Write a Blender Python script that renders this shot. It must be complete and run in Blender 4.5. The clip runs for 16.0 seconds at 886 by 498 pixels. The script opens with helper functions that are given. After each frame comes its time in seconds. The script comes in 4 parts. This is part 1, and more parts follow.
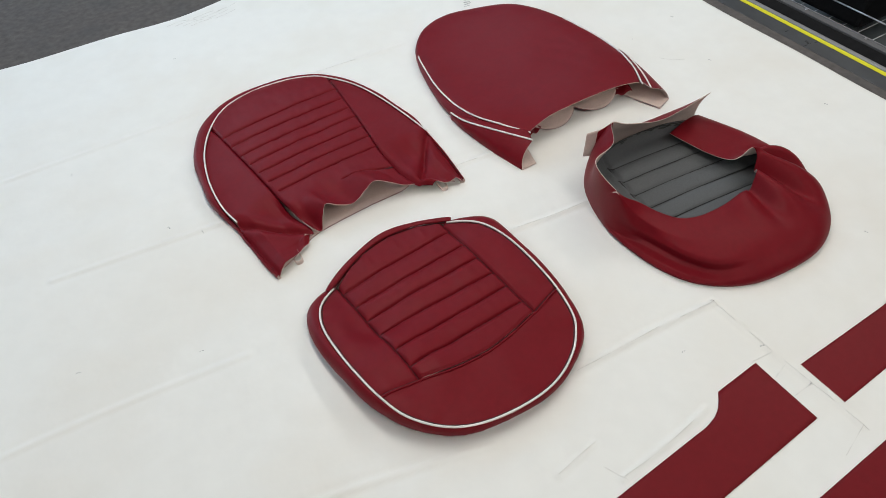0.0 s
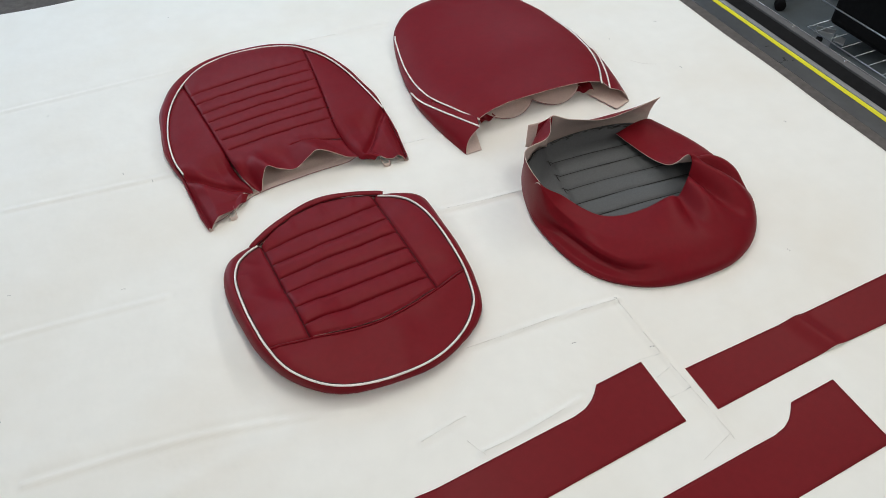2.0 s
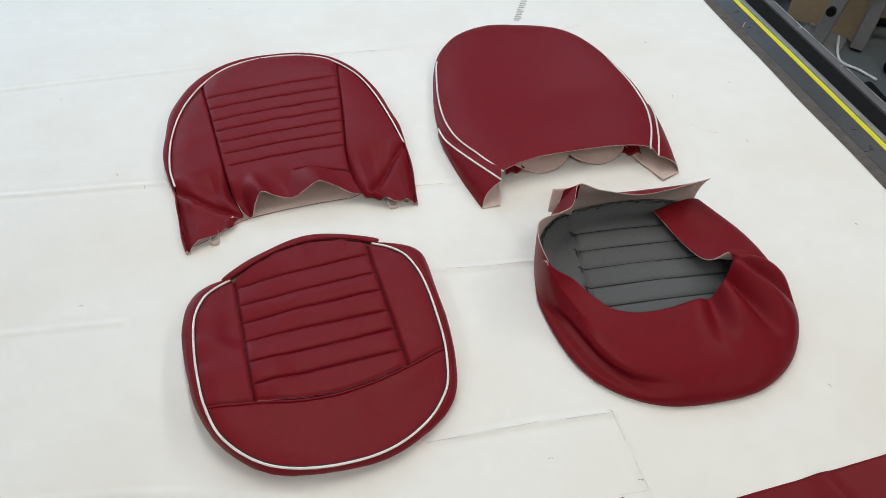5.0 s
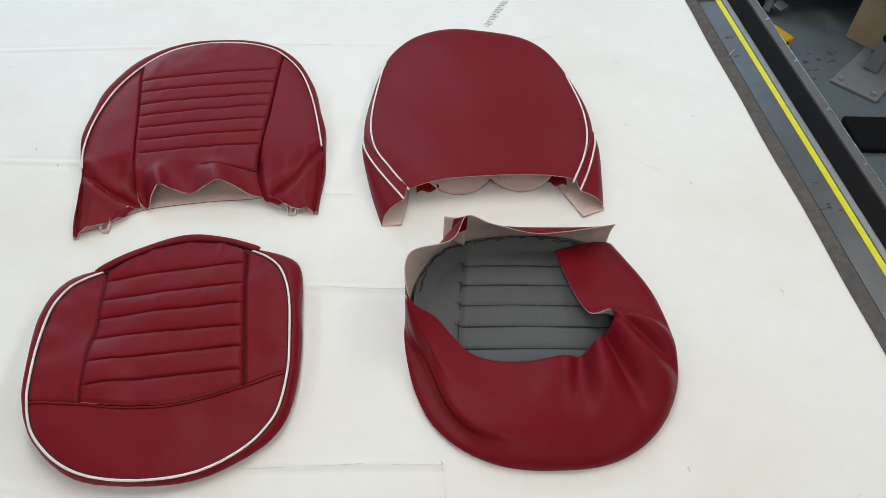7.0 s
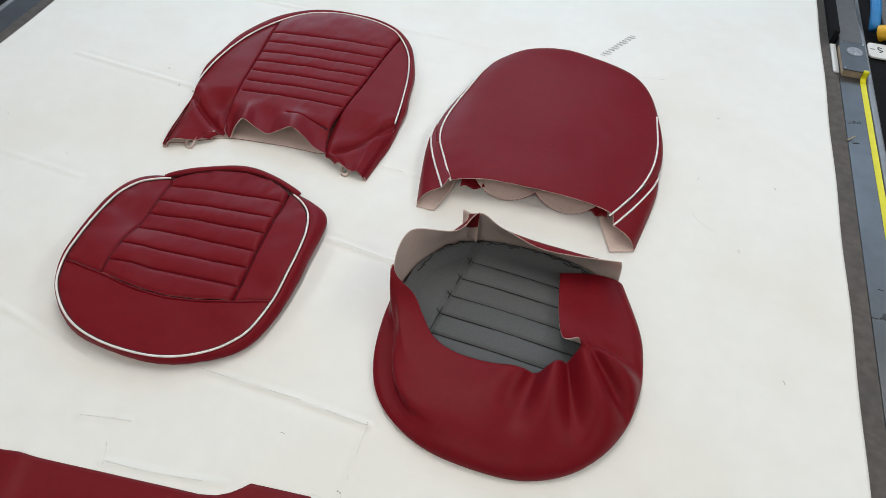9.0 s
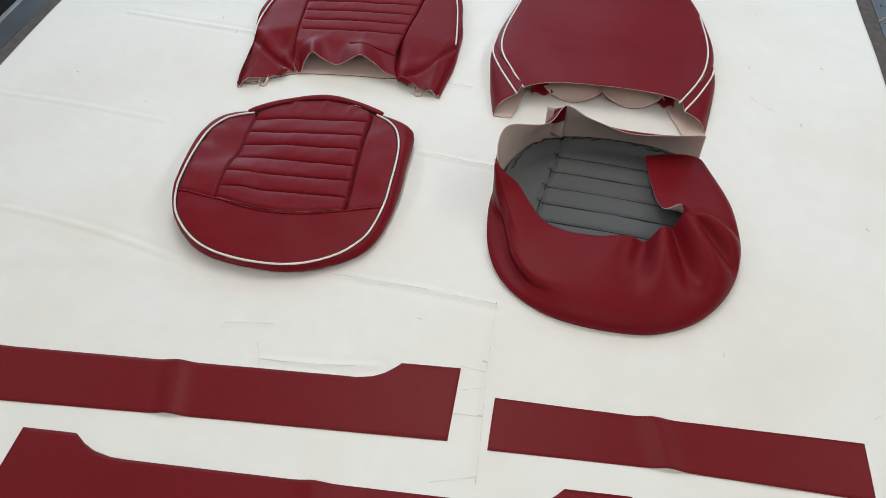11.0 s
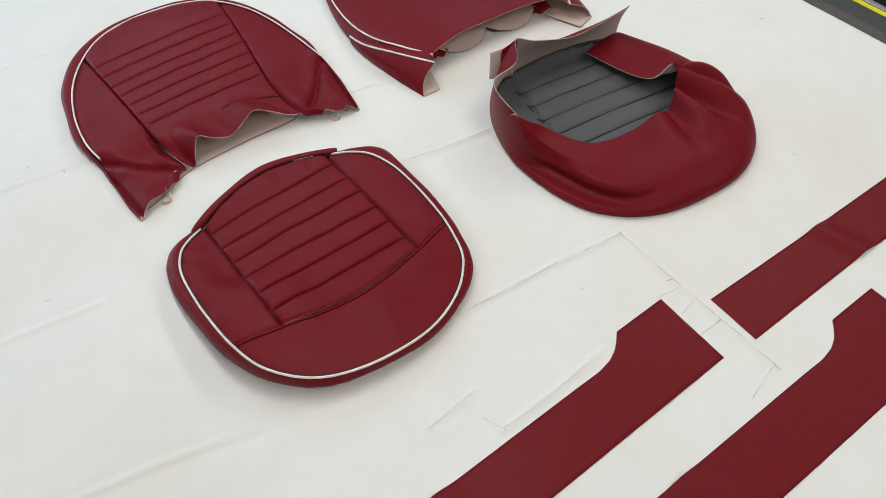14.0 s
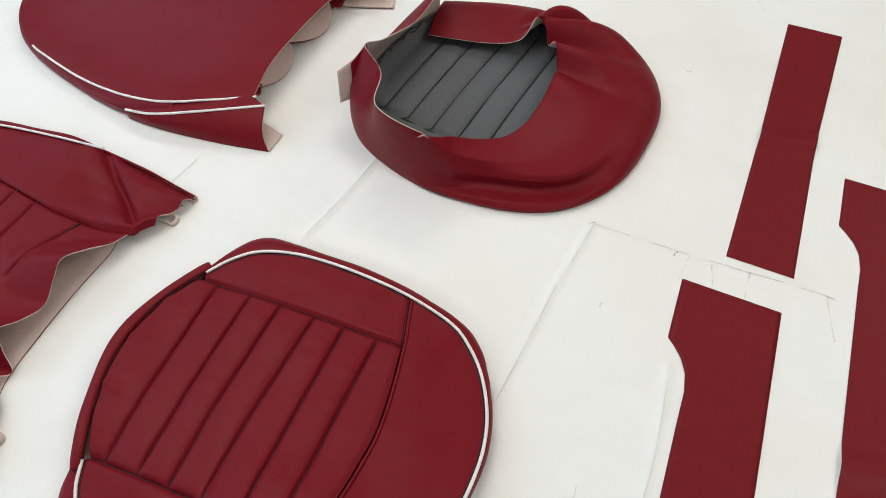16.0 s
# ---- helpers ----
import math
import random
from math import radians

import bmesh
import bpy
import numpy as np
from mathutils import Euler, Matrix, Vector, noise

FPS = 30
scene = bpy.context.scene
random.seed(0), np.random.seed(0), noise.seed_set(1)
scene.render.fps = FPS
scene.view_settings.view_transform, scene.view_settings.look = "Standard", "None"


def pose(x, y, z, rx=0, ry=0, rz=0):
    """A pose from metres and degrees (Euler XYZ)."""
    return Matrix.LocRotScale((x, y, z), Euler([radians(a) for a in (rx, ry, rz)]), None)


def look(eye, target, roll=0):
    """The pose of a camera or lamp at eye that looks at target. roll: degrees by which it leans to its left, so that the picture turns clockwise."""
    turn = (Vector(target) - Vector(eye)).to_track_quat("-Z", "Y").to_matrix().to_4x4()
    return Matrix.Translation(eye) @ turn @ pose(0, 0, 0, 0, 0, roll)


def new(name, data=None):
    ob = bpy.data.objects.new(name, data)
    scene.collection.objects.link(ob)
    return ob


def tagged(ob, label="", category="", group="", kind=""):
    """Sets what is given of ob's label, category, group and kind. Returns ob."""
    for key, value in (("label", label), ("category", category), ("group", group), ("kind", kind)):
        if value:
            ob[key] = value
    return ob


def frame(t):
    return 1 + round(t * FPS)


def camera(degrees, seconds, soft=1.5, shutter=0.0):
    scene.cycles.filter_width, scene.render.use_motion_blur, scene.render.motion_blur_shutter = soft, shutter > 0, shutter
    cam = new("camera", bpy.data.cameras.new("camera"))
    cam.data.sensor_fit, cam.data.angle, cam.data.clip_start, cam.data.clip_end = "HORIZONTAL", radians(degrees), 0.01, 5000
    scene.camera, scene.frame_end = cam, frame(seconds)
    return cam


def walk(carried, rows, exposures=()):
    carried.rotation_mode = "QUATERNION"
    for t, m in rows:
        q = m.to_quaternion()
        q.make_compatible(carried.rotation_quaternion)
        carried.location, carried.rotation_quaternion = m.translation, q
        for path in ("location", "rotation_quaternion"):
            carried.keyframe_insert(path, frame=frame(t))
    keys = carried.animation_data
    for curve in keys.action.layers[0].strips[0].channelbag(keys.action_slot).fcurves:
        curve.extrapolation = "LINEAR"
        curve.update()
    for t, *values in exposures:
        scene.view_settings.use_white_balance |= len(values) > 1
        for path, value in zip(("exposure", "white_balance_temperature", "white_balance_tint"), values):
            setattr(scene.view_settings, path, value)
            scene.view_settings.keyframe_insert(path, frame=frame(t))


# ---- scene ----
cam = camera(61.8, 16.0, soft=0.5)
PATH = [
    (0, (-0.762, -0.477, 1.001), (-0.1, 0.729, -0.451), -3.9),
    (0.5, (-0.745, -0.509, 1.002), (-0.075, 0.691, -0.45), -5.1),
    (1, (-0.701, -0.527, 1.002), (-0.03, 0.643, -0.475), -3.7),
    (1.5, (-0.638, -0.576, 0.996), (-0.017, 0.62, -0.482), -1.6),
    (2, (-0.581, -0.634, 1.002), (-0.041, 0.621, -0.458), -1.5),
    (2.5, (-0.551, -0.662, 1.007), (-0.065, 0.653, -0.419), -3.5),
    (3, (-0.526, -0.609, 1.002), (-0.052, 0.689, -0.444), -2.6),
    (3.2, (-0.51, -0.584, 0.986), (-0.035, 0.717, -0.458), -1.8),
    (5.3, (-0.33, -0.497, 0.973), (-0.009, 0.815, -0.502), 2.9),
    (5.5, (-0.272, -0.508, 0.982), (0.001, 0.81, -0.498), 3.0),
    (6, (-0.212, -0.529, 0.988), (0.022, 0.803, -0.485), 2.9),
    (6.5, (-0.147, -0.522, 0.992), (0.041, 0.799, -0.498), 0.9),
    (7, (-0.053, -0.459, 0.992), (0.104, 0.838, -0.522), 2.1),
    (7.5, (0.009, -0.417, 0.992), (0.105, 0.865, -0.54), 4.7),
    (8, (0.11, -0.44, 0.993), (0.032, 0.851, -0.533), 6.3),
    (8.5, (0.202, -0.476, 1.002), (-0.033, 0.826, -0.498), 5.0),
    (9, (0.231, -0.51, 1.003), (-0.08, 0.788, -0.486), 3.2),
    (9.5, (0.228, -0.549, 0.996), (-0.09, 0.724, -0.514), 2.8),
    (10, (0.187, -0.649, 0.972), (-0.117, 0.626, -0.539), 2.2),
    (10.2, (0.166, -0.693, 0.966), (-0.127, 0.568, -0.559), 1.2),
    (12.3, (-0.275, -0.723, 0.88), (-0.257, 0.627, -0.595), -2.9),
    (12.5, (-0.344, -0.722, 0.866), (-0.22, 0.629, -0.603), -2.3),
    (13, (-0.44, -0.683, 0.87), (-0.137, 0.615, -0.62), -3.3),
    (13.5, (-0.502, -0.582, 0.855), (-0.048, 0.629, -0.67), -3.1),
    (14, (-0.589, -0.514, 0.868), (0.049, 0.607, -0.661), -4.5),
    (14.5, (-0.667, -0.447, 0.895), (0.11, 0.576, -0.638), -6.5),
    (15, (-0.649, -0.341, 0.863), (0.21, 0.595, -0.682), -6.0),
    (15.5, (-0.627, -0.24, 0.835), (0.324, 0.568, -0.728), -5.0),
    (16, (-0.611, -0.115, 0.757), (0.454, 0.444, -0.84), -2.4),
]
walk(cam, [(t, look(eye, target, roll)) for t, eye, target, roll in PATH],
     exposures=[(0.0, 0.02), (7.0, 0.07), (10.0, 0.05), (13.0, 0.03), (14.5, 0.06), (15.3, 0.09), (16.0, 0.19)])

# ---- light ----
FLOOR = -0.85
CEIL = 2.15
world = bpy.data.worlds.new("room_air")
scene.world = world
world.use_nodes = True
world.node_tree.nodes["Background"].inputs[0].default_value = (0.85, 0.93, 1.0, 1)
world.node_tree.nodes["Background"].inputs[1].default_value = 0.12
scene.view_settings.exposure = 0.0


def area_lamp(name, m, sx, sy, watts, color):
    lamp = bpy.data.lights.new(name, "AREA")
    lamp.shape, lamp.size, lamp.size_y, lamp.energy, lamp.color = "RECTANGLE", sx, sy, watts, color
    ob = new(name, lamp)
    ob.matrix_world = m
    return ob


WARM, COOL = (1.0, 0.96, 0.885), (0.64, 0.82, 1.0)
for lx, ly, watts in ((-2.3, -1.6, 12), (-0.2, -1.6, 16), (1.9, -1.6, 17.5), (-2.3, 0.9, 9), (-0.2, 0.9, 17), (1.9, 0.9, 19)):
    area_lamp("ceiling_tube_light", pose(lx, ly, CEIL - 0.09), 0.28, 1.5, watts, WARM)
for lx, watts in ((-2.3, 26), (-0.2, 28), (1.9, 23)):
    area_lamp("ceiling_daylight_panel", pose(lx, 3.4, CEIL - 0.09), 1.1, 1.5, watts, COOL)
area_lamp("window_daylight", look((-2.6, 6.3, 0.9), (-0.4, 0.8, 0.0)), 3.4, 1.7, 80, COOL)


# ---- materials ----
def material(name, color, rough=0.5, metal=0.0, var=0.08, scale=40.0, bump=0.0, bump_scale=400.0, stain=0.0, stain_scale=3.0,
             stain_color=None, spec=0.5, depth=0.001):
    m = bpy.data.materials.new(name)
    m.use_nodes = True
    n, l = m.node_tree.nodes, m.node_tree.links
    b = n["Principled BSDF"]
    b.inputs["Roughness"].default_value, b.inputs["Metallic"].default_value = rough, metal
    b.inputs["Specular IOR Level"].default_value = spec
    co = n.new("ShaderNodeTexCoord")
    fine = n.new("ShaderNodeTexNoise")
    fine.inputs["Scale"].default_value, fine.inputs["Detail"].default_value = scale, 5
    l.new(co.outputs["Object"], fine.inputs["Vector"])
    ramp = n.new("ShaderNodeValToRGB")
    ramp.color_ramp.elements[0].position, ramp.color_ramp.elements[1].position = 0.3, 0.7
    ramp.color_ramp.elements[0].color = [c * (1 - var) for c in color] + [1]
    ramp.color_ramp.elements[1].color = [min(1, c * (1 + var)) for c in color] + [1]
    l.new(fine.outputs["Fac"], ramp.inputs["Fac"])
    last = ramp.outputs["Color"]
    if stain:
        big = n.new("ShaderNodeTexNoise")
        big.inputs["Scale"].default_value, big.inputs["Detail"].default_value = stain_scale, 6
        l.new(co.outputs["Object"], big.inputs["Vector"])
        sr = n.new("ShaderNodeValToRGB")
        sr.color_ramp.elements[0].position, sr.color_ramp.elements[1].position = 0.45, 0.75
        sr.color_ramp.elements[0].color, sr.color_ramp.elements[1].color = (0, 0, 0, 1), (stain, stain, stain, 1)
        l.new(big.outputs["Fac"], sr.inputs["Fac"])
        mix = n.new("ShaderNodeMix")
        mix.data_type = "RGBA"
        mix.inputs["B"].default_value = (*(stain_color or [c * 0.5 for c in color]), 1)
        l.new(sr.outputs["Color"], mix.inputs["Factor"])
        l.new(last, mix.inputs["A"])
        last = mix.outputs["Result"]
    l.new(last, b.inputs["Base Color"])
    if bump:
        grain = n.new("ShaderNodeTexNoise")
        grain.inputs["Scale"].default_value, grain.inputs["Detail"].default_value = bump_scale, 3
        l.new(co.outputs["Object"], grain.inputs["Vector"])
        bp = n.new("ShaderNodeBump")
        bp.inputs["Strength"].default_value, bp.inputs["Distance"].default_value = bump, depth
        l.new(grain.outputs["Fac"], bp.inputs["Height"])
        l.new(bp.outputs["Normal"], b.inputs["Normal"])
    return m


RED = material("red_leathercloth", (0.168, 0.0050, 0.0114), 0.45, var=0.06, scale=90, bump=0.12, bump_scale=900, stain=0.25, stain_scale=5,
               stain_color=(0.140, 0.0054, 0.0098), spec=0.13)
RED_FLAT = material("red_leathercloth_offcut", (0.162, 0.0066, 0.0115), 0.46, var=0.05, scale=90, bump=0.12, bump_scale=900, stain=0.25, stain_scale=6,
                    stain_color=(0.138, 0.0054, 0.0096), spec=0.16)
BACKING = material("pinkish_knit_backing", (0.64, 0.52, 0.475), 0.95, var=0.06, scale=300, bump=0.3, bump_scale=1500, spec=0.1)
WHITE_PIPE = material("white_vinyl_piping", (0.82, 0.80, 0.77), 0.4, var=0.02)
# red seam thread, darkened so its colour carries the shade of the grooves
SHADED_THREAD = material("shaded_red_seam", (0.032, 0.0025, 0.004), 0.7, var=0.1)
GREY_FOAM = material("grey_foam_backed_cloth", (0.098, 0.103, 0.110), 0.75, var=0.10, scale=350, bump=0.3, bump_scale=1300, spec=0.35, stain=0.3, stain_scale=9,
                     stain_color=(0.080, 0.083, 0.088))
BLACK_THREAD = material("black_thread", (0.02, 0.02, 0.021), 0.8)
CLOTH = material("white_table_sheet", (0.846, 0.850, 0.832), 0.55, var=0.014, scale=25, bump=0.35, bump_scale=14, depth=0.004, stain=0.6, stain_scale=3.4,
                 stain_color=(0.785, 0.75, 0.69), spec=0.35)
# grey for pencil strokes and for shade painted along the sheet's creases
PENCIL_CREASE = material("pencil_and_crease_line", (0.75, 0.745, 0.725), 0.8, var=0.12, scale=200)
FELT = material("grey_felt_surface", (0.115, 0.105, 0.102), 0.95, var=0.18, scale=60, bump=0.5, bump_scale=300, stain=0.5, stain_scale=14,
                stain_color=(0.085, 0.085, 0.088), spec=0.13)
STEEL = material("brushed_steel", (0.125, 0.13, 0.14), 0.38, 0.8, var=0.08, scale=30, stain=0.3, stain_scale=6)
ALU = material("bright_aluminium", (0.62, 0.62, 0.63), 0.3, 0.9, var=0.03)
DULL_ALU = material("dull_aluminium", (0.30, 0.305, 0.32), 0.52, 0.75, var=0.06, scale=60, stain=0.2, stain_scale=10)
FLANGE = material("dark_grey_flange_paint", (0.105, 0.105, 0.11), 0.5, var=0.08, scale=50, stain=0.3, stain_scale=8)
RAW_WOOD = material("raw_beech", (0.40, 0.31, 0.22), 0.7, var=0.15, scale=70, stain=0.4, stain_scale=16)
BLACK = material("black_rubber", (0.008, 0.008, 0.009), 0.8, var=0.2, scale=50, spec=0.12)
YELLOW = material("yellow_tape_measure", (0.72, 0.68, 0.01), 0.45, var=0.04)
GREY_PAINT = material("grey_paint", (0.20, 0.20, 0.205), 0.5, var=0.06, stain=0.2)
FLOOR_PAINT = material("grey_green_floor_paint", (0.125, 0.145, 0.155), 0.5, var=0.06, scale=20, stain=0.6, stain_scale=4, stain_color=(0.08, 0.085, 0.088))
WALL_PAINT = material("white_wall_paint", (0.52, 0.52, 0.51), 0.8, var=0.03, scale=6)
INK = material("black_ink", (0.015, 0.015, 0.018), 0.6)
CARD = material("brown_cardboard", (0.42, 0.31, 0.19), 0.85, var=0.06, scale=40, stain=0.2)
PLASTIC_Y = material("yellow_plastic", (0.75, 0.42, 0.02), 0.4)
PLASTIC_R = material("red_plastic", (0.55, 0.02, 0.02), 0.35)
PLASTIC_B = material("blue_plastic", (0.02, 0.20, 0.50), 0.4)
LABEL_W = material("white_plate", (0.72, 0.72, 0.71), 0.5, var=0.03)
WIRE = material("zinc_wire", (0.55, 0.57, 0.60), 0.35, 0.8)
DUST = material("brown_dirt", (0.12, 0.085, 0.06), 0.95, var=0.3, scale=60)
LAMP_WHITE = material("white_lamp_housing", (0.8, 0.8, 0.8), 0.5)


# ---- building helpers ----
def thing(name, x, y, z, label, category, group="", kind=""):
    ob = new(name)
    ob.location = (x, y, z)
    return tagged(ob, label, category, group, kind)


def root_of(ob):
    while ob.parent:
        ob = ob.parent
    return ob


def raw_part(name, verts, faces, mats, parent, label="", index=None, smooth=True):
    """A mesh part; its points are given in the world and stored from its thing's base."""
    base = root_of(parent).location if parent else Vector((0, 0, 0))
    me = bpy.data.meshes.new(name)
    v = np.asarray(verts, float) - np.array(base)
    me.from_pydata(v.tolist(), [], faces)
    for m in mats if isinstance(mats, (list, tuple)) else [mats]:
        me.materials.append(m)
    if index is not None:
        me.polygons.foreach_set("material_index", index)
    if smooth:
        me.polygons.foreach_set("use_smooth", [True] * len(me.polygons))
    me.update()
    ob = new(name, me)
    if parent:
        ob.parent = parent
    return tagged(ob, label)


def part(name, bm, mat, parent, label="", smooth=False):
    base = root_of(parent).location if parent else Vector((0, 0, 0))
    bmesh.ops.translate(bm, verts=bm.verts, vec=-base)
    me = bpy.data.meshes.new(name)
    bm.to_mesh(me)
    bm.free()
    me.materials.append(mat)
    if smooth:
        me.polygons.foreach_set("use_smooth", [True] * len(me.polygons))
    ob = new(name, me)
    if parent:
        ob.parent = parent
    return tagged(ob, label)


def box(x0, y0, z0, x1, y1, z1, bevel=0.002, m=None):
    bm = bmesh.new()
    bmesh.ops.create_cube(bm, size=1, matrix=Matrix.LocRotScale(((x0 + x1) / 2, (y0 + y1) / 2, (z0 + z1) / 2), None, (x1 - x0, y1 - y0, z1 - z0)))
    if bevel:
        bmesh.ops.bevel(bm, geom=bm.edges[:], offset=bevel, segments=2, affect="EDGES", profile=0.5)
    if m:
        bmesh.ops.transform(bm, verts=bm.verts, matrix=m)
    return bm


def cyl(r0, r1, depth, m, seg=28, bevel=0.0):
    bm = bmesh.new()
    bmesh.ops.create_cone(bm, cap_ends=True, segments=seg, radius1=r0, radius2=r1, depth=depth)
    if bevel:
        es = [e for e in bm.edges if len(e.link_faces) == 2 and e.calc_face_angle(0) > 0.9]
        bmesh.ops.bevel(bm, geom=es, offset=bevel, segments=2, affect="EDGES", profile=0.5)
    bmesh.ops.transform(bm, verts=bm.verts, matrix=m)
    return bm


def curve(points, n, closed=False):
    """n even steps along a smooth line through the given points."""
    p = np.array(points, float)
    m = len(p)
    out = []
    span = m if closed else m - 1
    for i in range(span):
        if closed:
            a, b, c, d = p[(i - 1) % m], p[i], p[(i + 1) % m], p[(i + 2) % m]
        else:
            a, b, c, d = p[max(i - 1, 0)], p[i], p[i + 1], p[min(i + 2, m - 1)]
        for t in np.linspace(0, 1, 24, endpoint=False):
            out.append(0.5 * (2 * b + (c - a) * t + (2 * a - 5 * b + 4 * c - d) * t * t + (3 * b - a - 3 * c + d) * t ** 3))
    out.append(p[0] if closed else p[-1])
    out = np.array(out)
    s = np.concatenate([[0], np.cumsum(np.linalg.norm(np.diff(out, axis=0), axis=1))])
    want = np.linspace(0, s[-1], n, endpoint=not closed)
    return np.stack([np.interp(want, s, out[:, k]) for k in range(out.shape[1])], 1)


def lerp(a, b, t):
    return a + (b - a) * t


def smooth01(t):
    t = np.clip(t, 0, 1)
    return t * t * (3 - 2 * t)


def ruled(a, b, n):
    """n rows from line a to line b."""
    t = np.linspace(0, 1, n)[:, None, None]
    return a[None] * (1 - t) + b[None] * t


def near(xy, line, closed=False):
    """How far each point lies from a line of points, on the plan."""
    pts = xy.reshape(-1, 2)
    a = np.asarray(line, float)[:, :2]
    b = np.roll(a, -1, 0) if closed else a[1:]
    a = a if closed else a[:-1]
    best = np.full(len(pts), 9.0)
    for p, q in zip(a, b):
        d = q - p
        k = np.clip(((pts - p) @ d) / max(d @ d, 1e-12), 0, 1)
        best = np.minimum(best, np.linalg.norm(pts - p - k[:, None] * d, axis=1))
    return best.reshape(xy.shape[:-1])


def wavy(xy, scale, amount, seed=0.0):
    pts = xy.reshape(-1, xy.shape[-1])
    return np.array([noise.noise(Vector((p[0] * scale + seed, p[1] * scale - seed, seed))) for p in pts]).reshape(xy.shape[:-1]) * amount


def sheet(name, grid, mats, parent, label="", thick=0.0013, wrap=False, up=False):
    """A thin limp sheet over a grid of points: outside, inside and cut edge."""
    g = np.asarray(grid, float)
    r, c, _ = g.shape
    du = np.gradient(g, axis=0)
    dv = (np.roll(g, -1, 1) - np.roll(g, 1, 1)) if wrap else np.gradient(g, axis=1)
    nrm = np.cross(dv, du)
    nrm /= np.linalg.norm(nrm, axis=2, keepdims=True) + 1e-9
    if up and nrm[..., 2].mean() < 0:
        return sheet(name, g[::-1], mats, parent, label, thick, wrap)
    inner = g - nrm * thick
    verts = np.concatenate([g.reshape(-1, 3), inner.reshape(-1, 3)])
    k, faces, idx = r * c, [], []
    last = c if wrap else c - 1
    for i in range(r - 1):
        for j in range(last):
            j2 = (j + 1) % c
            q = (i * c + j, i * c + j2, (i + 1) * c + j2, (i + 1) * c + j)
            faces.append(q)
            idx.append(0)
            faces.append((q[3] + k, q[2] + k, q[1] + k, q[0] + k))
            idx.append(1)
    for i in (0, r - 1):
        for j in range(last):
            a, b = i * c + j, i * c + (j + 1) % c
            faces.append((b, a, a + k, b + k) if i == 0 else (a, b, b + k, a + k))
            idx.append(1)
    if not wrap:
        for j in (0, c - 1):
            for i in range(r - 1):
                a, b = i * c + j, (i + 1) * c + j
                faces.append((a, b, b + k, a + k) if j == 0 else (b, a, a + k, b + k))
                idx.append(1)
    return raw_part(name, verts, faces, mats, parent, label, idx)


def tube(name, line, radius, mat, parent, label="", closed=False, sides=8, flat=1.0):
    p = np.asarray(line, float)
    n = len(p)
    tan = (np.roll(p, -1, 0) - np.roll(p, 1, 0)) if closed else np.gradient(p, axis=0)
    tan /= np.linalg.norm(tan, axis=1, keepdims=True) + 1e-9
    up = np.array([0, 0, 1.0])
    side = np.cross(tan, up)
    side /= np.linalg.norm(side, axis=1, keepdims=True) + 1e-9
    up2 = np.cross(side, tan)
    rad = np.broadcast_to(np.asarray(radius, float), (n,))
    verts, faces = [], []
    for i in range(n):
        for k in range(sides):
            a = 2 * math.pi * k / sides
            verts.append(p[i] + rad[i] * (math.cos(a) * side[i] + flat * math.sin(a) * up2[i]))
    for i in range(n if closed else n - 1):
        i2 = (i + 1) % n
        for k in range(sides):
            k2 = (k + 1) % sides
            faces.append((i * sides + k, i * sides + k2, i2 * sides + k2, i2 * sides + k))
    if not closed:
        faces.append(tuple(range(sides))[::-1])
        faces.append(tuple((n - 1) * sides + k for k in range(sides)))
    return raw_part(name, verts, faces, mat, parent, label)


# ---- the room ----
RX0, RX1, RY0, RY1 = -4.6, 4.4, -3.6, 6.6


def structure(name, bm, mat, label):
    return tagged(part(name, bm, mat, None), label, name.split("_")[0], kind="structure")


structure("floor", box(RX0, RY0, FLOOR - 0.1, RX1, RY1, FLOOR, 0), FLOOR_PAINT, "worn grey painted concrete workshop floor with scuffs")
structure("ceiling", box(RX0, RY0, CEIL, RX1, RY1, CEIL + 0.12, 0), WALL_PAINT, "plain white workshop ceiling")
structure("wall_east", box(RX1, RY0, FLOOR, RX1 + 0.15, RY1, CEIL, 0), WALL_PAINT, "plain white painted workshop wall")
structure("wall_west", box(RX0 - 0.15, RY0, FLOOR, RX0, RY1, CEIL, 0), WALL_PAINT, "plain white painted workshop wall")
structure("wall_south", box(RX0, RY0 - 0.15, FLOOR, RX1, RY0, CEIL, 0), WALL_PAINT, "plain white painted workshop wall")
structure("wall_north", box(RX0, RY1, FLOOR, RX1, RY1 + 0.15, CEIL, 0), WALL_PAINT, "plain white painted workshop wall")

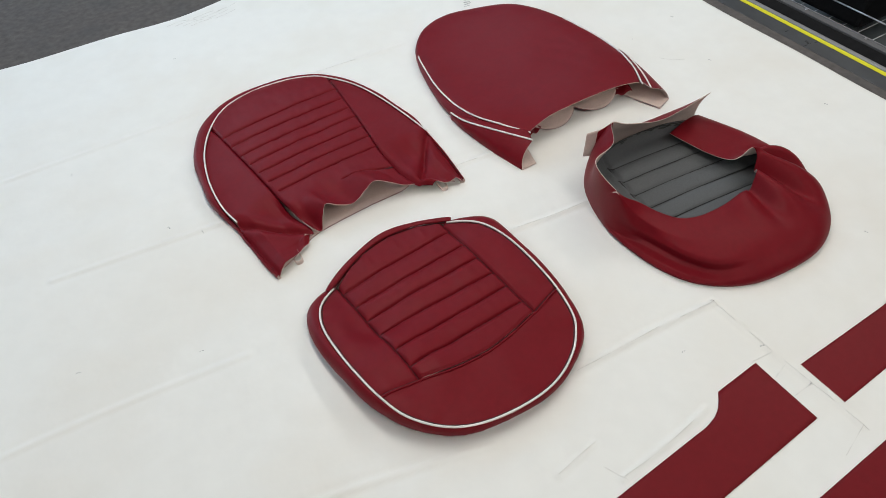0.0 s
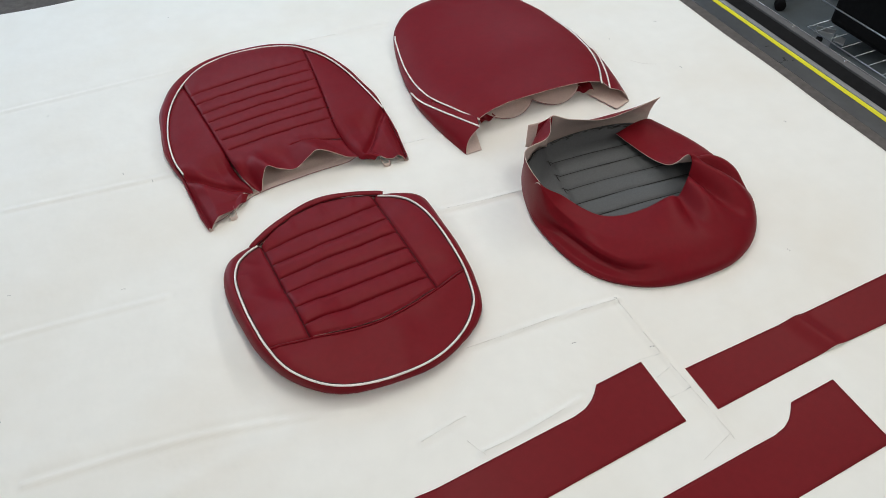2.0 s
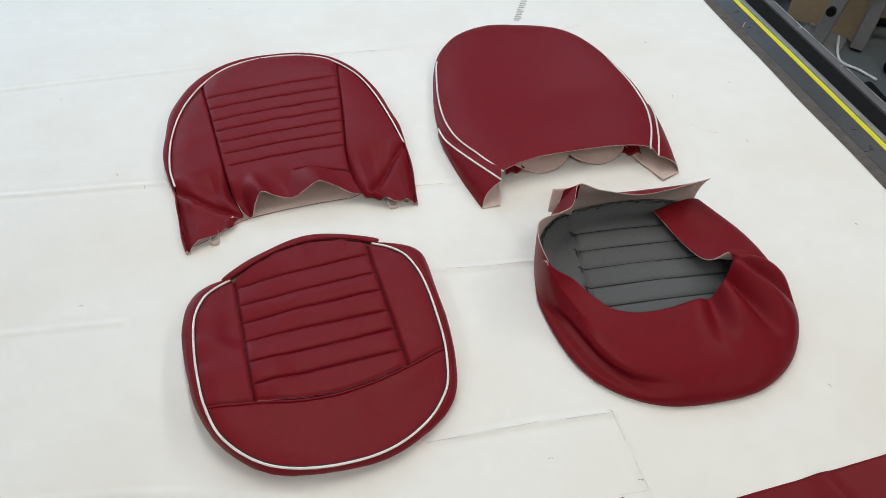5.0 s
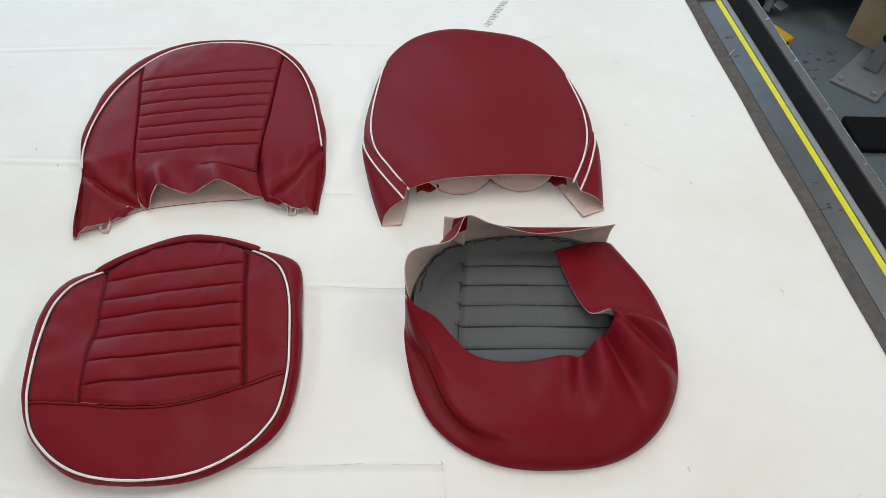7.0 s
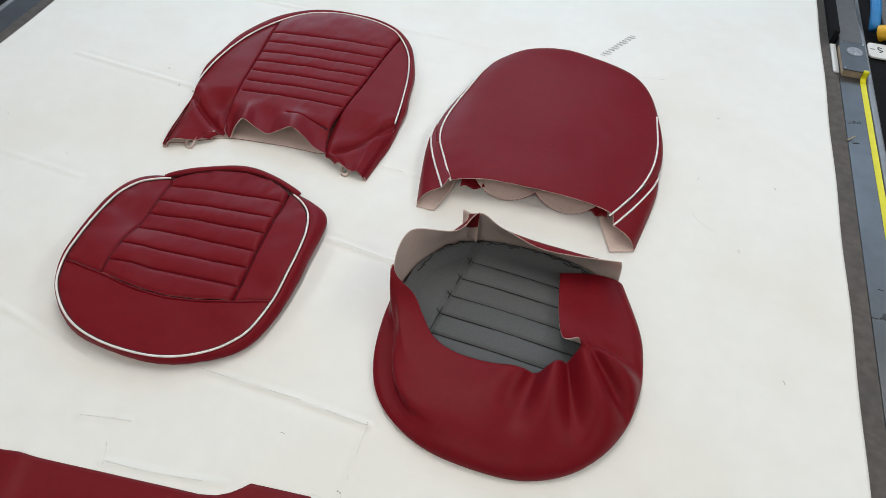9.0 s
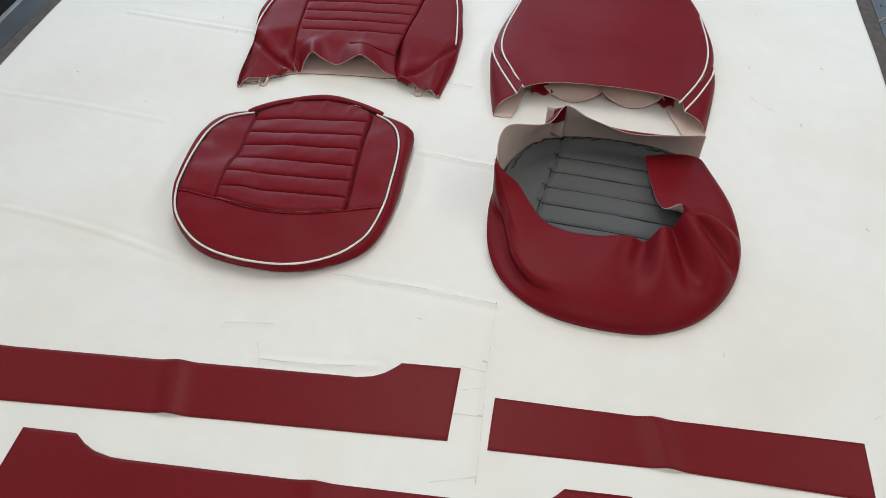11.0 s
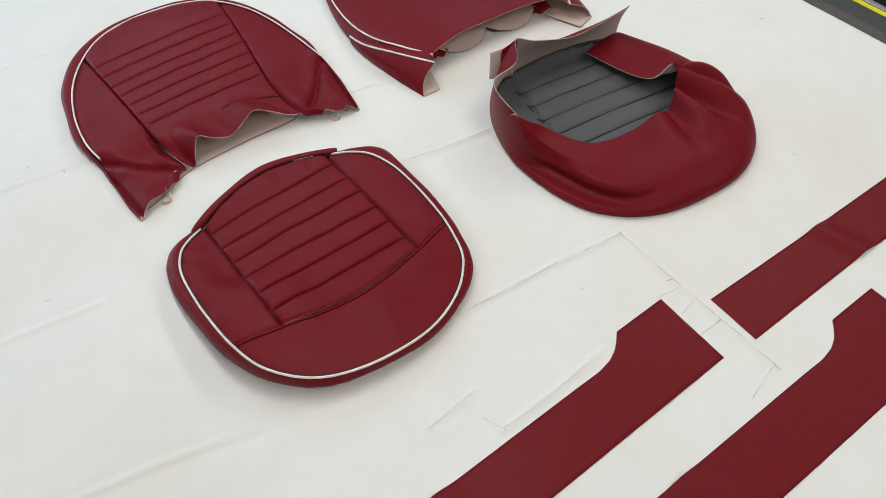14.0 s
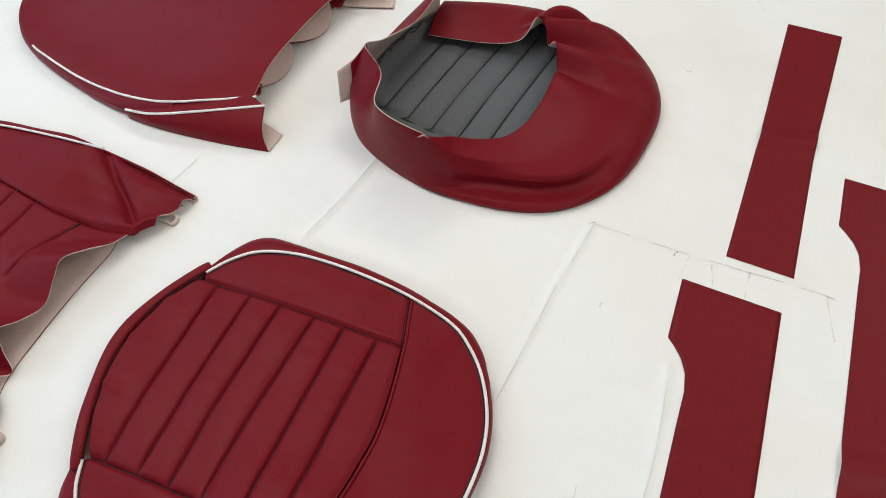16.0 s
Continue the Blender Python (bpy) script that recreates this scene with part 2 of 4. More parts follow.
# ---- the cutting table ----
TY0, TY1 = -0.80, 3.6
table = thing("cutting_table", -0.2, 1.4, FLOOR, "long cutting table with grey felt bed and steel edge rails", "table")
part("bed", box(-1.17, TY0, -0.06, 0.771, TY1, -0.0025, 0.001), FELT, table, "grey felt cutting bed")
for sgn, name in ((1, "edge"), (-1, "edge")):
    def mx(a, b):
        lo, hi = (a, b) if sgn > 0 else (-0.399 - b, -0.399 - a)
        return lo, hi
    a, b = mx(0.772, 0.832)
    part("edge_plate", box(a, TY0, -0.05, b, 3.4, -0.003, 0.0006), STEEL, table, "brushed steel edge plate")
    a, b = mx(0.833, 0.849)
    part("guide_rail", box(a, TY0, -0.05, b, 3.4, -0.001, 0.004), DULL_ALU, table, "dull aluminium guide rail")
    a, b = mx(0.850, 0.903)
    part("cable_channel", box(a, TY0, -0.08, b, 3.4, -0.008, 0.002), BLACK, table, "black rubber channel")
    a, b = mx(0.904, 0.924)
    part("side_flange", box(a, TY0, -0.10, b, 3.4, -0.004, 0.001), FLANGE, table, "grey steel side flange")
    a, b = mx(0.9245, 0.9265)
    part("edge_trim", box(a, TY0, -0.10, b, 3.4, -0.003, 0.0004), ALU, table, "bright worn steel edge")
    if sgn > 0:
        for k in range(14):
            y = 0.555 + 0.176 * (k - 6)
            part("screw", cyl(0.0034, 0.0024, 0.003, pose(0.9185, y, -0.0028), 12), ALU, table)
part("apron", box(-1.30, TY0 + 0.05, -0.32, 0.90, TY1 - 0.05, -0.085, 0.004), GREY_PAINT, table, "grey steel apron")
for lx in (-1.2, 0.8):
    for ly in (-0.6, 1.3, 3.3):
        part("leg", box(lx - 0.05, ly - 0.05, FLOOR, lx + 0.05, ly + 0.05, -0.3, 0.004), GREY_PAINT, table)

tape = raw_part("tape_measure", *(lambda b: b)(([(0.818, TY0 + 0.02, -0.0022), (0.831, TY0 + 0.02, -0.0022), (0.831, 1.180, -0.0022), (0.818, 1.180, -0.0022),
                                                (0.818, TY0 + 0.02, -0.0029), (0.831, TY0 + 0.02, -0.0029), (0.831, 1.180, -0.0029), (0.818, 1.180, -0.0029)],
                                               [(0, 1, 2, 3), (7, 6, 5, 4), (0, 4, 5, 1), (1, 5, 6, 2), (2, 6, 7, 3), (3, 7, 4, 0)])), YELLOW, None, smooth=False)
tagged(tape, "bright yellow adhesive tape measure along the table edge", "tape measure")


# ---- the white sheet on the table ----
CREASES = [
    ([(-1.0, 1.045), (-0.67, 1.043), (-0.22, 1.03), (-0.01, 1.021)], 0.0010),
    ([(-0.95, 0.69), (-0.63, 0.658)], 0.0012),
    ([(-0.166, 0.54), (-0.056, 0.533)], 0.0012),
    ([(-0.183, 0.323), (-0.10, 0.312), (-0.007, 0.303)], 0.0014),
    ([(-0.27, 0.006), (-0.12, 0.0), (0.011, -0.012)], 0.0015),
    ([(0.011, -0.012), (0.012, -0.12), (0.017, -0.21), (0.02, -0.30)], 0.0008),
    ([(-0.402, -0.12), (-0.33, -0.108)], 0.0010),
    ([(-0.33, -0.175), (-0.22, -0.165), (-0.15, -0.155)], 0.0012),
    ([(-0.95, 0.06), (-0.70, 0.03), (-0.45, -0.03)], 0.0010),
    ([(-1.1, 0.36), (-0.9, 0.35), (-0.70, 0.33)], 0.0008),
]


FOLDS = [
    ([(-1.0, -0.12), (-0.75, -0.04), (-0.5, -0.02)], 0.0030, 0.022),
    ([(-1.1, 0.12), (-0.8, 0.06), (-0.62, 0.02)], 0.0022, 0.030),
    ([(-1.1, -0.30), (-0.9, -0.16), (-0.7, -0.12)], 0.0024, 0.028),
    ([(-1.05, 0.80), (-0.85, 0.78), (-0.68, 0.80)], 0.0016, 0.030),
    ([(0.10, -0.12), (0.25, -0.09), (0.45, -0.11)], 0.0014, 0.030),
    ([(-0.8, 1.22), (-0.4, 1.25), (-0.1, 1.22)], 0.0016, 0.035),
]


def sheet_height(xy):
    z = 0.0014 + wavy(xy, 3.0, 0.0012, 3.3) + wavy(xy, 9.0, 0.0006, 1.7)
    for line, h in CREASES:
        d = near(xy, curve(line, 24))
        z = z + 1.7 * h * np.exp(-(d / 0.0045) ** 2) - 0.7 * h * np.exp(-((d - 0.010) / 0.006) ** 2)
    for line, h, w in FOLDS:
        d = near(xy, curve(line, 14))
        z = z + h * np.exp(-(d / w) ** 2)
    return z


def table_sheet():
    nx, ny = 400, 500
    x = np.linspace(-1.135, 0.735, nx)
    v = np.linspace(0, 1, ny)
    far = 1.512 + 0.010 * np.sin(x * 5.1 + 0.7) + 0.004 * np.sin(x * 17) + 0.05 * smooth01((x + 0.5) / 0.5)
    g = np.zeros((ny, nx, 3))
    g[..., 0] = x[None] + (0.003 * np.sin(v * 40) * smooth01((v - 0.3) / 0.1) * 0.4)[:, None]
    g[..., 1] = -0.72 + (far[None] + 0.72) * v[:, None]
    g[..., 2] = np.maximum(sheet_height(g[..., :2]), 0.0)
    ob = sheet("table_sheet", g, [CLOTH, CLOTH], None, "large creased off-white vinyl sheet covering the cutting table", thick=0.0016, up=True)
    return tagged(ob, category="sheet")


white_sheet = table_sheet()


def sheet_mark(points, width=0.0012, mat=None):
    c = curve(points, max(6, int(8 * len(points))))
    t = np.gradient(c, axis=0)
    side = np.stack([-t[:, 1], t[:, 0]], 1)
    side /= np.linalg.norm(side, axis=1, keepdims=True) + 1e-9
    w = width * (0.6 + 0.4 * np.sin(np.linspace(0.4, 9, len(c))))[:, None]
    g2 = np.stack([c - side * w / 2, c + side * w / 2])
    z = np.maximum(sheet_height(g2), 0.0) + 0.0006
    sheet("sheet_mark", np.concatenate([g2, z[..., None]], 2), [mat or PENCIL_CREASE, mat or PENCIL_CREASE], white_sheet, thick=0.0003, up=True)


# lines that follow CREASES paint the crease shade; the others are pencil strokes
for pts in ([(0.011, -0.012), (0.0115, -0.06)], [(0.012, -0.09), (0.013, -0.135)], [(0.014, -0.16), (0.016, -0.20)], [(0.016, -0.205), (0.019, -0.25)], [(0.019, -0.27), (0.021, -0.31)],
            [(-0.27, 0.005), (-0.18, 0.001), (-0.10, -0.001)], [(-0.06, -0.006), (0.011, -0.012)], [(-0.402, -0.119), (-0.36, -0.112), (-0.324, -0.107)],
            [(-0.028, -0.133), (0.012, -0.137)], [(-0.026, -0.212), (0.016, -0.211)], [(-0.02, -0.173), (0.010, -0.165)], [(-0.004, 0.303), (-0.08, 0.309), (-0.16, 0.321)],
            [(-0.325, -0.172), (-0.26, -0.170), (-0.18, -0.160)], [(-0.34, -0.145), (-0.325, -0.178)], [(-0.31, 1.033), (-0.22, 1.030), (-0.15, 1.026)], [(0.30, 1.02), (0.37, 1.03)],
            [(-0.166, 0.541), (-0.11, 0.535)], [(0.455, 0.60), (0.475, 0.575), (0.50, 0.56)], [(0.02, -0.30), (-0.04, -0.318)], [(0.56, -0.12), (0.59, -0.10)]):
    sheet_mark(pts, 0.0010)
DARK_PENCIL = material("graphite_speck", (0.42, 0.42, 0.425), 0.7, var=0.3, scale=300)
for mx_, my_ in ((-0.762, 0.379), (-0.670, 0.651), (-0.721, 0.700), (0.011, -0.122), (0.0105, -0.0125), (0.016, -0.211), (0.46, 0.70), (0.615, 0.72), (0.50, 0.92), (-0.95, 0.45), (-0.85, 0.98), (-0.10, -0.06),
                 (0.545, 0.52), (0.40, 1.20), (-0.52, 1.30), (0.36, -0.05), (-0.98, 0.18), (0.62, 0.25)):
    a = random.uniform(0, 3.1)
    sheet_mark([(mx_, my_), (mx_ + 0.004 * math.cos(a), my_ + 0.004 * math.sin(a)), (mx_ + 0.007 * math.cos(a + 0.3), my_ + 0.007 * math.sin(a + 0.3))], 0.0018 if random.random() < 0.5 else 0.0012, DARK_PENCIL)
# a scribbled note and a smudged scribble near the far hem
for k in range(11):
    y = 1.085 + 0.010 * k
    x = 0.210 + 0.0055 * k
    sheet_mark([(x, y), (x + 0.016 + 0.006 * math.sin(k * 2.1), y - 0.003), (x + 0.006, y + 0.007), (x + 0.022, y + 0.004)], 0.0016, DARK_PENCIL)
for k in range(9):
    x, y = -0.49 + 0.018 * k, 1.47 - 0.012 * (k % 4)
    sheet_mark([(x, y), (x + 0.035, y + 0.006), (x + 0.06, y + 0.002 * k)], 0.0025)


# ---- seat cushion cover, right side up ----
def groove(z, xy, line, depth, width):
    return z - depth * np.exp(-(near(xy, line) / width) ** 2)


def cushion_cover():
    root = thing("seat_cushion_cover", -0.39, 0.2, 0.0, "dark red leathercloth seat cushion cover with fluted centre and white piping", "seat cover",
                 "red seat covers")
    # the piped rim: plan, height, and how far the side wall bulges out past it
    left = [(-0.523, 0.367, 0.014, 0.014), (-0.548, 0.350, 0.019, 0.022), (-0.567, 0.325, 0.026, 0.026), (-0.580, 0.280, 0.033, 0.022), (-0.580, 0.210, 0.040, 0.019),
            (-0.574, 0.150, 0.045, 0.016), (-0.567, 0.110, 0.047, 0.012)]
    front = [(-0.567, 0.110, 0.047, 0.012), (-0.553, 0.068, 0.044, 0.008), (-0.531, 0.038, 0.039, 0.006), (-0.502, 0.014, 0.034, 0.005), (-0.470, -0.001, 0.031, 0.005),
             (-0.430, -0.010, 0.029, 0.004), (-0.385, -0.013, 0.028, 0.004), (-0.340, -0.009, 0.026, 0.005), (-0.300, 0.004, 0.024, 0.007), (-0.262, 0.027, 0.023, 0.010),
             (-0.236, 0.053, 0.024, 0.014), (-0.218, 0.084, 0.027, 0.014), (-0.207, 0.143, 0.031, 0.016)]
    right = [(-0.207, 0.143, 0.031, 0.016), (-0.206, 0.200, 0.036, 0.017), (-0.208, 0.255, 0.037, 0.018), (-0.214, 0.300, 0.036, 0.024), (-0.228, 0.340, 0.034, 0.033),
             (-0.250, 0.367, 0.030, 0.022), (-0.277, 0.387, 0.025, 0.012)]
    back = [(-0.277, 0.387, 0.025, 0.012), (-0.324, 0.409, 0.022, 0.009), (-0.375, 0.418, 0.021, 0.008), (-0.421, 0.414, 0.020, 0.008), (-0.475, 0.394, 0.017, 0.010), (-0.523, 0.367, 0.014, 0.014)]
    rim4 = left[:-1] + front[:-1] + right[:-1] + back[:-1]
    loop4 = curve(rim4, 420, True)
    loop, rim_z, bulge = loop4[:, :2], loop4[:, 2], loop4[:, 3]
    front_seam = [(-0.567, 0.110), (-0.499, 0.106), (-0.454, 0.098), (-0.411, 0.097), (-0.372, 0.098), (-0.320, 0.108), (-0.269, 0.121), (-0.238, 0.132), (-0.207, 0.143)]
    sl = [(-0.517, 0.362), (-0.510, 0.265), (-0.499, 0.106)]
    sr = [(-0.286, 0.384), (-0.279, 0.255), (-0.269, 0.121)]
    flutes = [(0.345, 0.362), (0.302, 0.314), (0.264, 0.273), (0.224, 0.229), (0.174, 0.192), (0.132, 0.150)]

    def seam_x(seam, y):
        p = np.array(seam)[::-1]
        return float(np.interp(y, p[:, 1], p[:, 0]))

    lines = [[(seam_x(sl, a) + 0.002, a), (-0.46, lerp(a, b, 0.22) + 0.002), (-0.39, (a + b) / 2 + 0.003), (seam_x(sr, b) - 0.002, b)] for a, b in flutes]
    # the pad sags inside its rim, most behind, and rides up over the front corner
    knots = np.array([p[:3] for p in rim4] + [(-0.515, 0.347, 0.014), (-0.287, 0.363, 0.024), (-0.505, 0.268, 0.019), (-0.282, 0.277, 0.032), (-0.501, 0.133, 0.042), (-0.272, 0.152, 0.030),
                                              (-0.500, 0.108, 0.038), (-0.269, 0.124, 0.030), (-0.40, 0.40, 0.019), (-0.39, 0.25, 0.026), (-0.39, 0.15, 0.030), (-0.39, 0.06, 0.031)])

    def base_height(xy):
        q = np.asarray(xy)
        w = 1 / (np.sum((q[..., None, :2] - knots[:, :2]) ** 2, -1) + 0.020 ** 2) ** 2
        return (w * knots[:, 2]).sum(-1) / w.sum(-1)

    def lift(xy, fluted=False):
        d = near(xy, loop, True)
        z = base_height(xy) + 0.0035 * (1 - np.exp(-d / 0.016)) + wavy(xy, 22, 0.0012, 1.0) + wavy(xy, 9, 0.0016, 2.6)
        z = groove(z, xy, curve(sl, 30), 0.0030, 0.0028)
        z = groove(z, xy, curve(sr, 30), 0.0042, 0.0030)
        z = groove(z, xy, curve(front_seam, 60), 0.0028, 0.0035)
        if fluted:
            ds = np.min([near(xy, curve(q, 12)) for q in lines], axis=0)
            edge = 1 - np.exp(-np.minimum(near(xy, curve(sl, 30)), near(xy, curve(sr, 30))) / 0.005)
            z = z + edge * (0.0044 * (1 - np.exp(-ds / 0.0055)) - 0.0042 * np.exp(-(ds / 0.0015) ** 2))
            z = z + wavy(xy * np.array([2.2, 1.0]), 30, 0.0007, 5.0)
            # two soft tucks under the folded hem
            for tx, ty in ((-0.445, 0.396), (-0.385, 0.406), (-0.330, 0.398)):
                z = z + 0.0022 * np.exp(-((xy[..., 0] - tx) / 0.006) ** 2) * smooth01((xy[..., 1] - ty + 0.035) / 0.03)
        return z

    def panel(name, a, b, n, m, fluted=False, label=""):
        g2 = ruled(curve([p[:2] for p in a], m), curve([p[:2] for p in b], m), n)
        g = np.concatenate([g2, lift(g2, fluted)[..., None]], 2)
        return sheet(name, g, [RED, BACKING], root, label, up=True)

    top_mid = [sl[0], (-0.475, 0.390), (-0.421, 0.410), (-0.375, 0.414), (-0.324, 0.405), sr[0]]
    front_mid = front_seam[1:7]
    # the centre panel follows its bowed side seams
    n, m = 250, 100
    g2 = ruled(curve(front_mid, m), curve(top_mid, m), n)
    us = np.linspace(0, 1, m)[None, :, None]
    g2 = g2 + (1 - us) * (curve(sl[::-1], n) - g2[:, 0])[:, None] + us * (curve(sr[::-1], n) - g2[:, -1])[:, None]
    sheet("centre_panel", np.concatenate([g2, lift(g2, True)[..., None]], 2), [RED, BACKING], root, "fluted red centre panel", up=True)
    panel("side_panel", sl[::-1], left[::-1], 44, 80)
    panel("side_panel", right[::-1], sr, 44, 80)
    panel("front_panel", front, front_seam, 60, 120)
    # rolled side wall down to the table
    cen = np.array([-0.39, 0.2])
    tang = np.roll(loop, -1, 0) - np.roll(loop, 1, 0)
    out = np.stack([tang[:, 1], -tang[:, 0]], 1)
    out /= np.linalg.norm(out, axis=1, keepdims=True)
    out *= np.sign(np.sum(out * (loop - cen), 1))[:, None]
    ang = np.arctan2(loop[:, 1] - cen[1], loop[:, 0] - cen[0])
    b = bulge + 0.0007 * np.sin(ang * 9 + 1)
    snug = 0.35 + 0.85 * np.exp(-((ang + 1.75) / 0.9) ** 2) + 0.5 * np.exp(-((ang + 2.6) / 0.5) ** 2)
    prof = curve([(0.0, 0.97, 0), (0.25, 1.04, 0), (0.55, 0.98, 0), (0.85, 0.78, 0.0), (1.0, 0.54, 0.001), (0.94, 0.30, 0.005), (0.7, 0.09, 0.012), (-0.3, 0.0, 0.028)], 28)
    crumple = np.stack([wavy(np.stack([np.cos(ang) * 3, np.full_like(ang, 2.0 * k)], 1), 6, 0.0007, 3.0) for k in np.linspace(0, 1, 28)])
    g = np.stack([np.concatenate([loop + out * (b * f - tuck * snug + crumple[k] * math.sin(math.pi * k / 27))[:, None], np.maximum(z * rim_z, 0.0016)[:, None]], 1)
                  for k, (f, z, tuck) in enumerate(prof)])
    sheet("side_wall", g[::-1], [RED, BACKING], root, "rolled red side wall", wrap=True)
    arc = curve(left[:-1] + front[:-1] + right, 300)[:, :3]
    tube("piping", arc + np.array([0, 0, 0.0022]), 0.0019, WHITE_PIPE, root, "white vinyl piping")
    # the welt beside the piping on the panel's side, groove shade in its colour
    inner = arc[:, :2] + (cen - arc[:, :2]) / np.linalg.norm(cen - arc[:, :2], axis=1, keepdims=True) * 0.0032
    tube("piping_seam", np.concatenate([inner, (lift(inner) + 0.0001)[:, None]], 1), 0.0009, SHADED_THREAD, root, sides=5)
    # seam threads coloured dark to paint the shade down in the seams
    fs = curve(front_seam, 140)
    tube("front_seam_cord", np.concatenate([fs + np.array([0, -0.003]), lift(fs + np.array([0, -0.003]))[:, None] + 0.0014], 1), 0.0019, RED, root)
    tube("front_seam_stitching", np.concatenate([fs + np.array([0, 0.0006]), lift(fs)[:, None] + 0.0004], 1), 0.0009, SHADED_THREAD, root, sides=5)
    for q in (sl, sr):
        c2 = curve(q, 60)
        tube("side_seam", np.concatenate([c2, lift(c2)[:, None] + 0.0002], 1), 0.0007, SHADED_THREAD, root, sides=5)
    # folded hem along the back
    hem = curve([(-0.535, 0.367, 0.017), (-0.518, 0.376, 0.021), (-0.475, 0.399, 0.024), (-0.421, 0.419, 0.026), (-0.375, 0.424, 0.027), (-0.324, 0.415, 0.027), (-0.279, 0.395, 0.029), (-0.266, 0.388, 0.029)], 120)
    rad = (0.0066 + 0.0008 * np.sin(np.linspace(0, 14, 120))) * (0.62 + 0.38 * np.sin(np.linspace(0, 1, 120) * math.pi) ** 0.4)
    tube("hem", hem, rad, RED, root, "folded red hem", sides=16, flat=0.5)
    # thin dark cord added as painted shade below the hem
    low = hem + np.array([0, -0.0062, -0.002])
    tube("hem_shade_line", low[6:-6], 0.0010, SHADED_THREAD, root, sides=5)
    # stitching whose dark colour paints the shade at the bottom of each flute
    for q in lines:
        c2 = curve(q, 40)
        tube("flute_stitching", np.concatenate([c2, lift(c2, True)[:, None] + 0.0006], 1), 0.0013, SHADED_THREAD, root, sides=5)
    return root


cushion_cover()


# ---- backrest cover, fluted face up ----
def backrest_cover():
    root = thing("backrest_cover", -0.39, 0.75, 0.0, "dark red leathercloth backrest cover with fluted front and wavy hem", "seat cover", "red seat covers")
    arc_l = [(-0.550, 0.930), (-0.591, 0.852), (-0.613, 0.760), (-0.617, 0.673), (-0.608, 0.614)]
    arc_t = [(-0.550, 0.930), (-0.496, 0.985), (-0.428, 1.008), (-0.352, 1.008), (-0.289, 0.988), (-0.252, 0.957)]
    arc_r = [(-0.252, 0.957), (-0.214, 0.897), (-0.190, 0.821), (-0.174, 0.730), (-0.164, 0.648)]
    loop = curve(arc_l[::-1] + arc_t[1:] + arc_r[1:], 300)
    sl = [(-0.550, 0.930), (-0.531, 0.77), (-0.512, 0.606), (-0.492, 0.528)]
    sr = [(-0.252, 0.957), (-0.268, 0.77), (-0.283, 0.60), (-0.268, 0.520)]
    ys = [(0.873, 0.899), (0.833, 0.854), (0.792, 0.814), (0.755, 0.777), (0.718, 0.737), (0.681, 0.697), (0.644, 0.658)]
    lines = [[(-0.542 + 0.0062 * k, a), (-0.40, (a + b) / 2 + 0.003), (-0.257 - 0.0030 * k, b)] for k, (a, b) in enumerate(ys)]
    lines.append([(-0.385, 0.602), (-0.34, 0.597), (-0.284, 0.580)])
    dart_l = [(-0.610, 0.612), (-0.57, 0.575), (-0.53, 0.545), (-0.497, 0.522)]
    dart_r = [(-0.163, 0.648), (-0.195, 0.605), (-0.225, 0.56), (-0.250, 0.525)]
    whole = np.concatenate([loop, curve([(-0.164, 0.648), (-0.168, 0.57), (-0.176, 0.49), (-0.27, 0.47), (-0.39, 0.45), (-0.50, 0.45), (-0.592, 0.455), (-0.604, 0.53), (-0.610, 0.614)], 60)])

    def lift(xy, fluted=False):
        d = near(xy, loop)
        z = 0.0235 + 0.009 * (1 - np.exp(-d / 0.03)) + wavy(xy, 18, 0.0016, 2.0)
        z = groove(z, xy, curve(sl, 30), 0.0038, 0.0026)
        z = groove(z, xy, curve(sr, 30), 0.0038, 0.0026)
        if fluted:
            ds = np.min([near(xy, curve(q, 12)) for q in lines], axis=0)
            edge = 1 - np.exp(-np.minimum(near(xy, curve(sl, 30)), near(xy, curve(sr, 30))) / 0.005)
            z = z + edge * (0.0036 * (1 - np.exp(-ds / 0.0036)) - 0.0036 * np.exp(-(ds / 0.0015) ** 2))
            z = z + wavy(xy * np.array([2.2, 1.0]), 26, 0.0010, 7.0)
        return z

    # centre panel, its lower hem lifted in two arches
    hem = curve([(-0.492, 0.528, 0.018), (-0.477, 0.517, 0.010), (-0.466, 0.527, 0.034), (-0.451, 0.539, 0.050), (-0.428, 0.537, 0.037), (-0.398, 0.533, 0.029),
                 (-0.370, 0.537, 0.043), (-0.346, 0.540, 0.054), (-0.318, 0.533, 0.043), (-0.292, 0.522, 0.030), (-0.268, 0.520, 0.022)], 110)
    top = curve(arc_t, 110)
    n = 400
    g2 = ruled(hem[:, :2], top, n)
    v = np.linspace(0, 1, n)[:, None]
    us = np.linspace(0, 1, 110)[None, :, None]
    fix_l, fix_r = curve(sl[::-1], n) - g2[:, 0], curve(sr[::-1], n) - g2[:, -1]
    g2 = g2 + (1 - us) * fix_l[:, None] + us * fix_r[:, None]
    w = 1 - smooth01(v / 0.20)
    z = lift(g2, True) * (1 - w) + hem[None, :, 2] * w
    z += 0.006 * np.exp(-((v - 0.10) / 0.05) ** 2) * np.sin(np.linspace(0, 1, 110) * 4 * math.pi - 1.0)[None] * 0.35
    sheet("centre_panel", np.concatenate([g2, z[..., None]], 2), [RED, BACKING], root, "fluted red centre panel")

    def wing(outer, inner, dart, hem_pts, name):
        a, b = curve(outer, 120), curve(inner, 120)
        m = 60
        g2 = ruled(a, b, m)
        s = np.linspace(0, 1, m)[:, None]
        vv = np.linspace(0, 1, 120)[None]
        z = lift(g2)
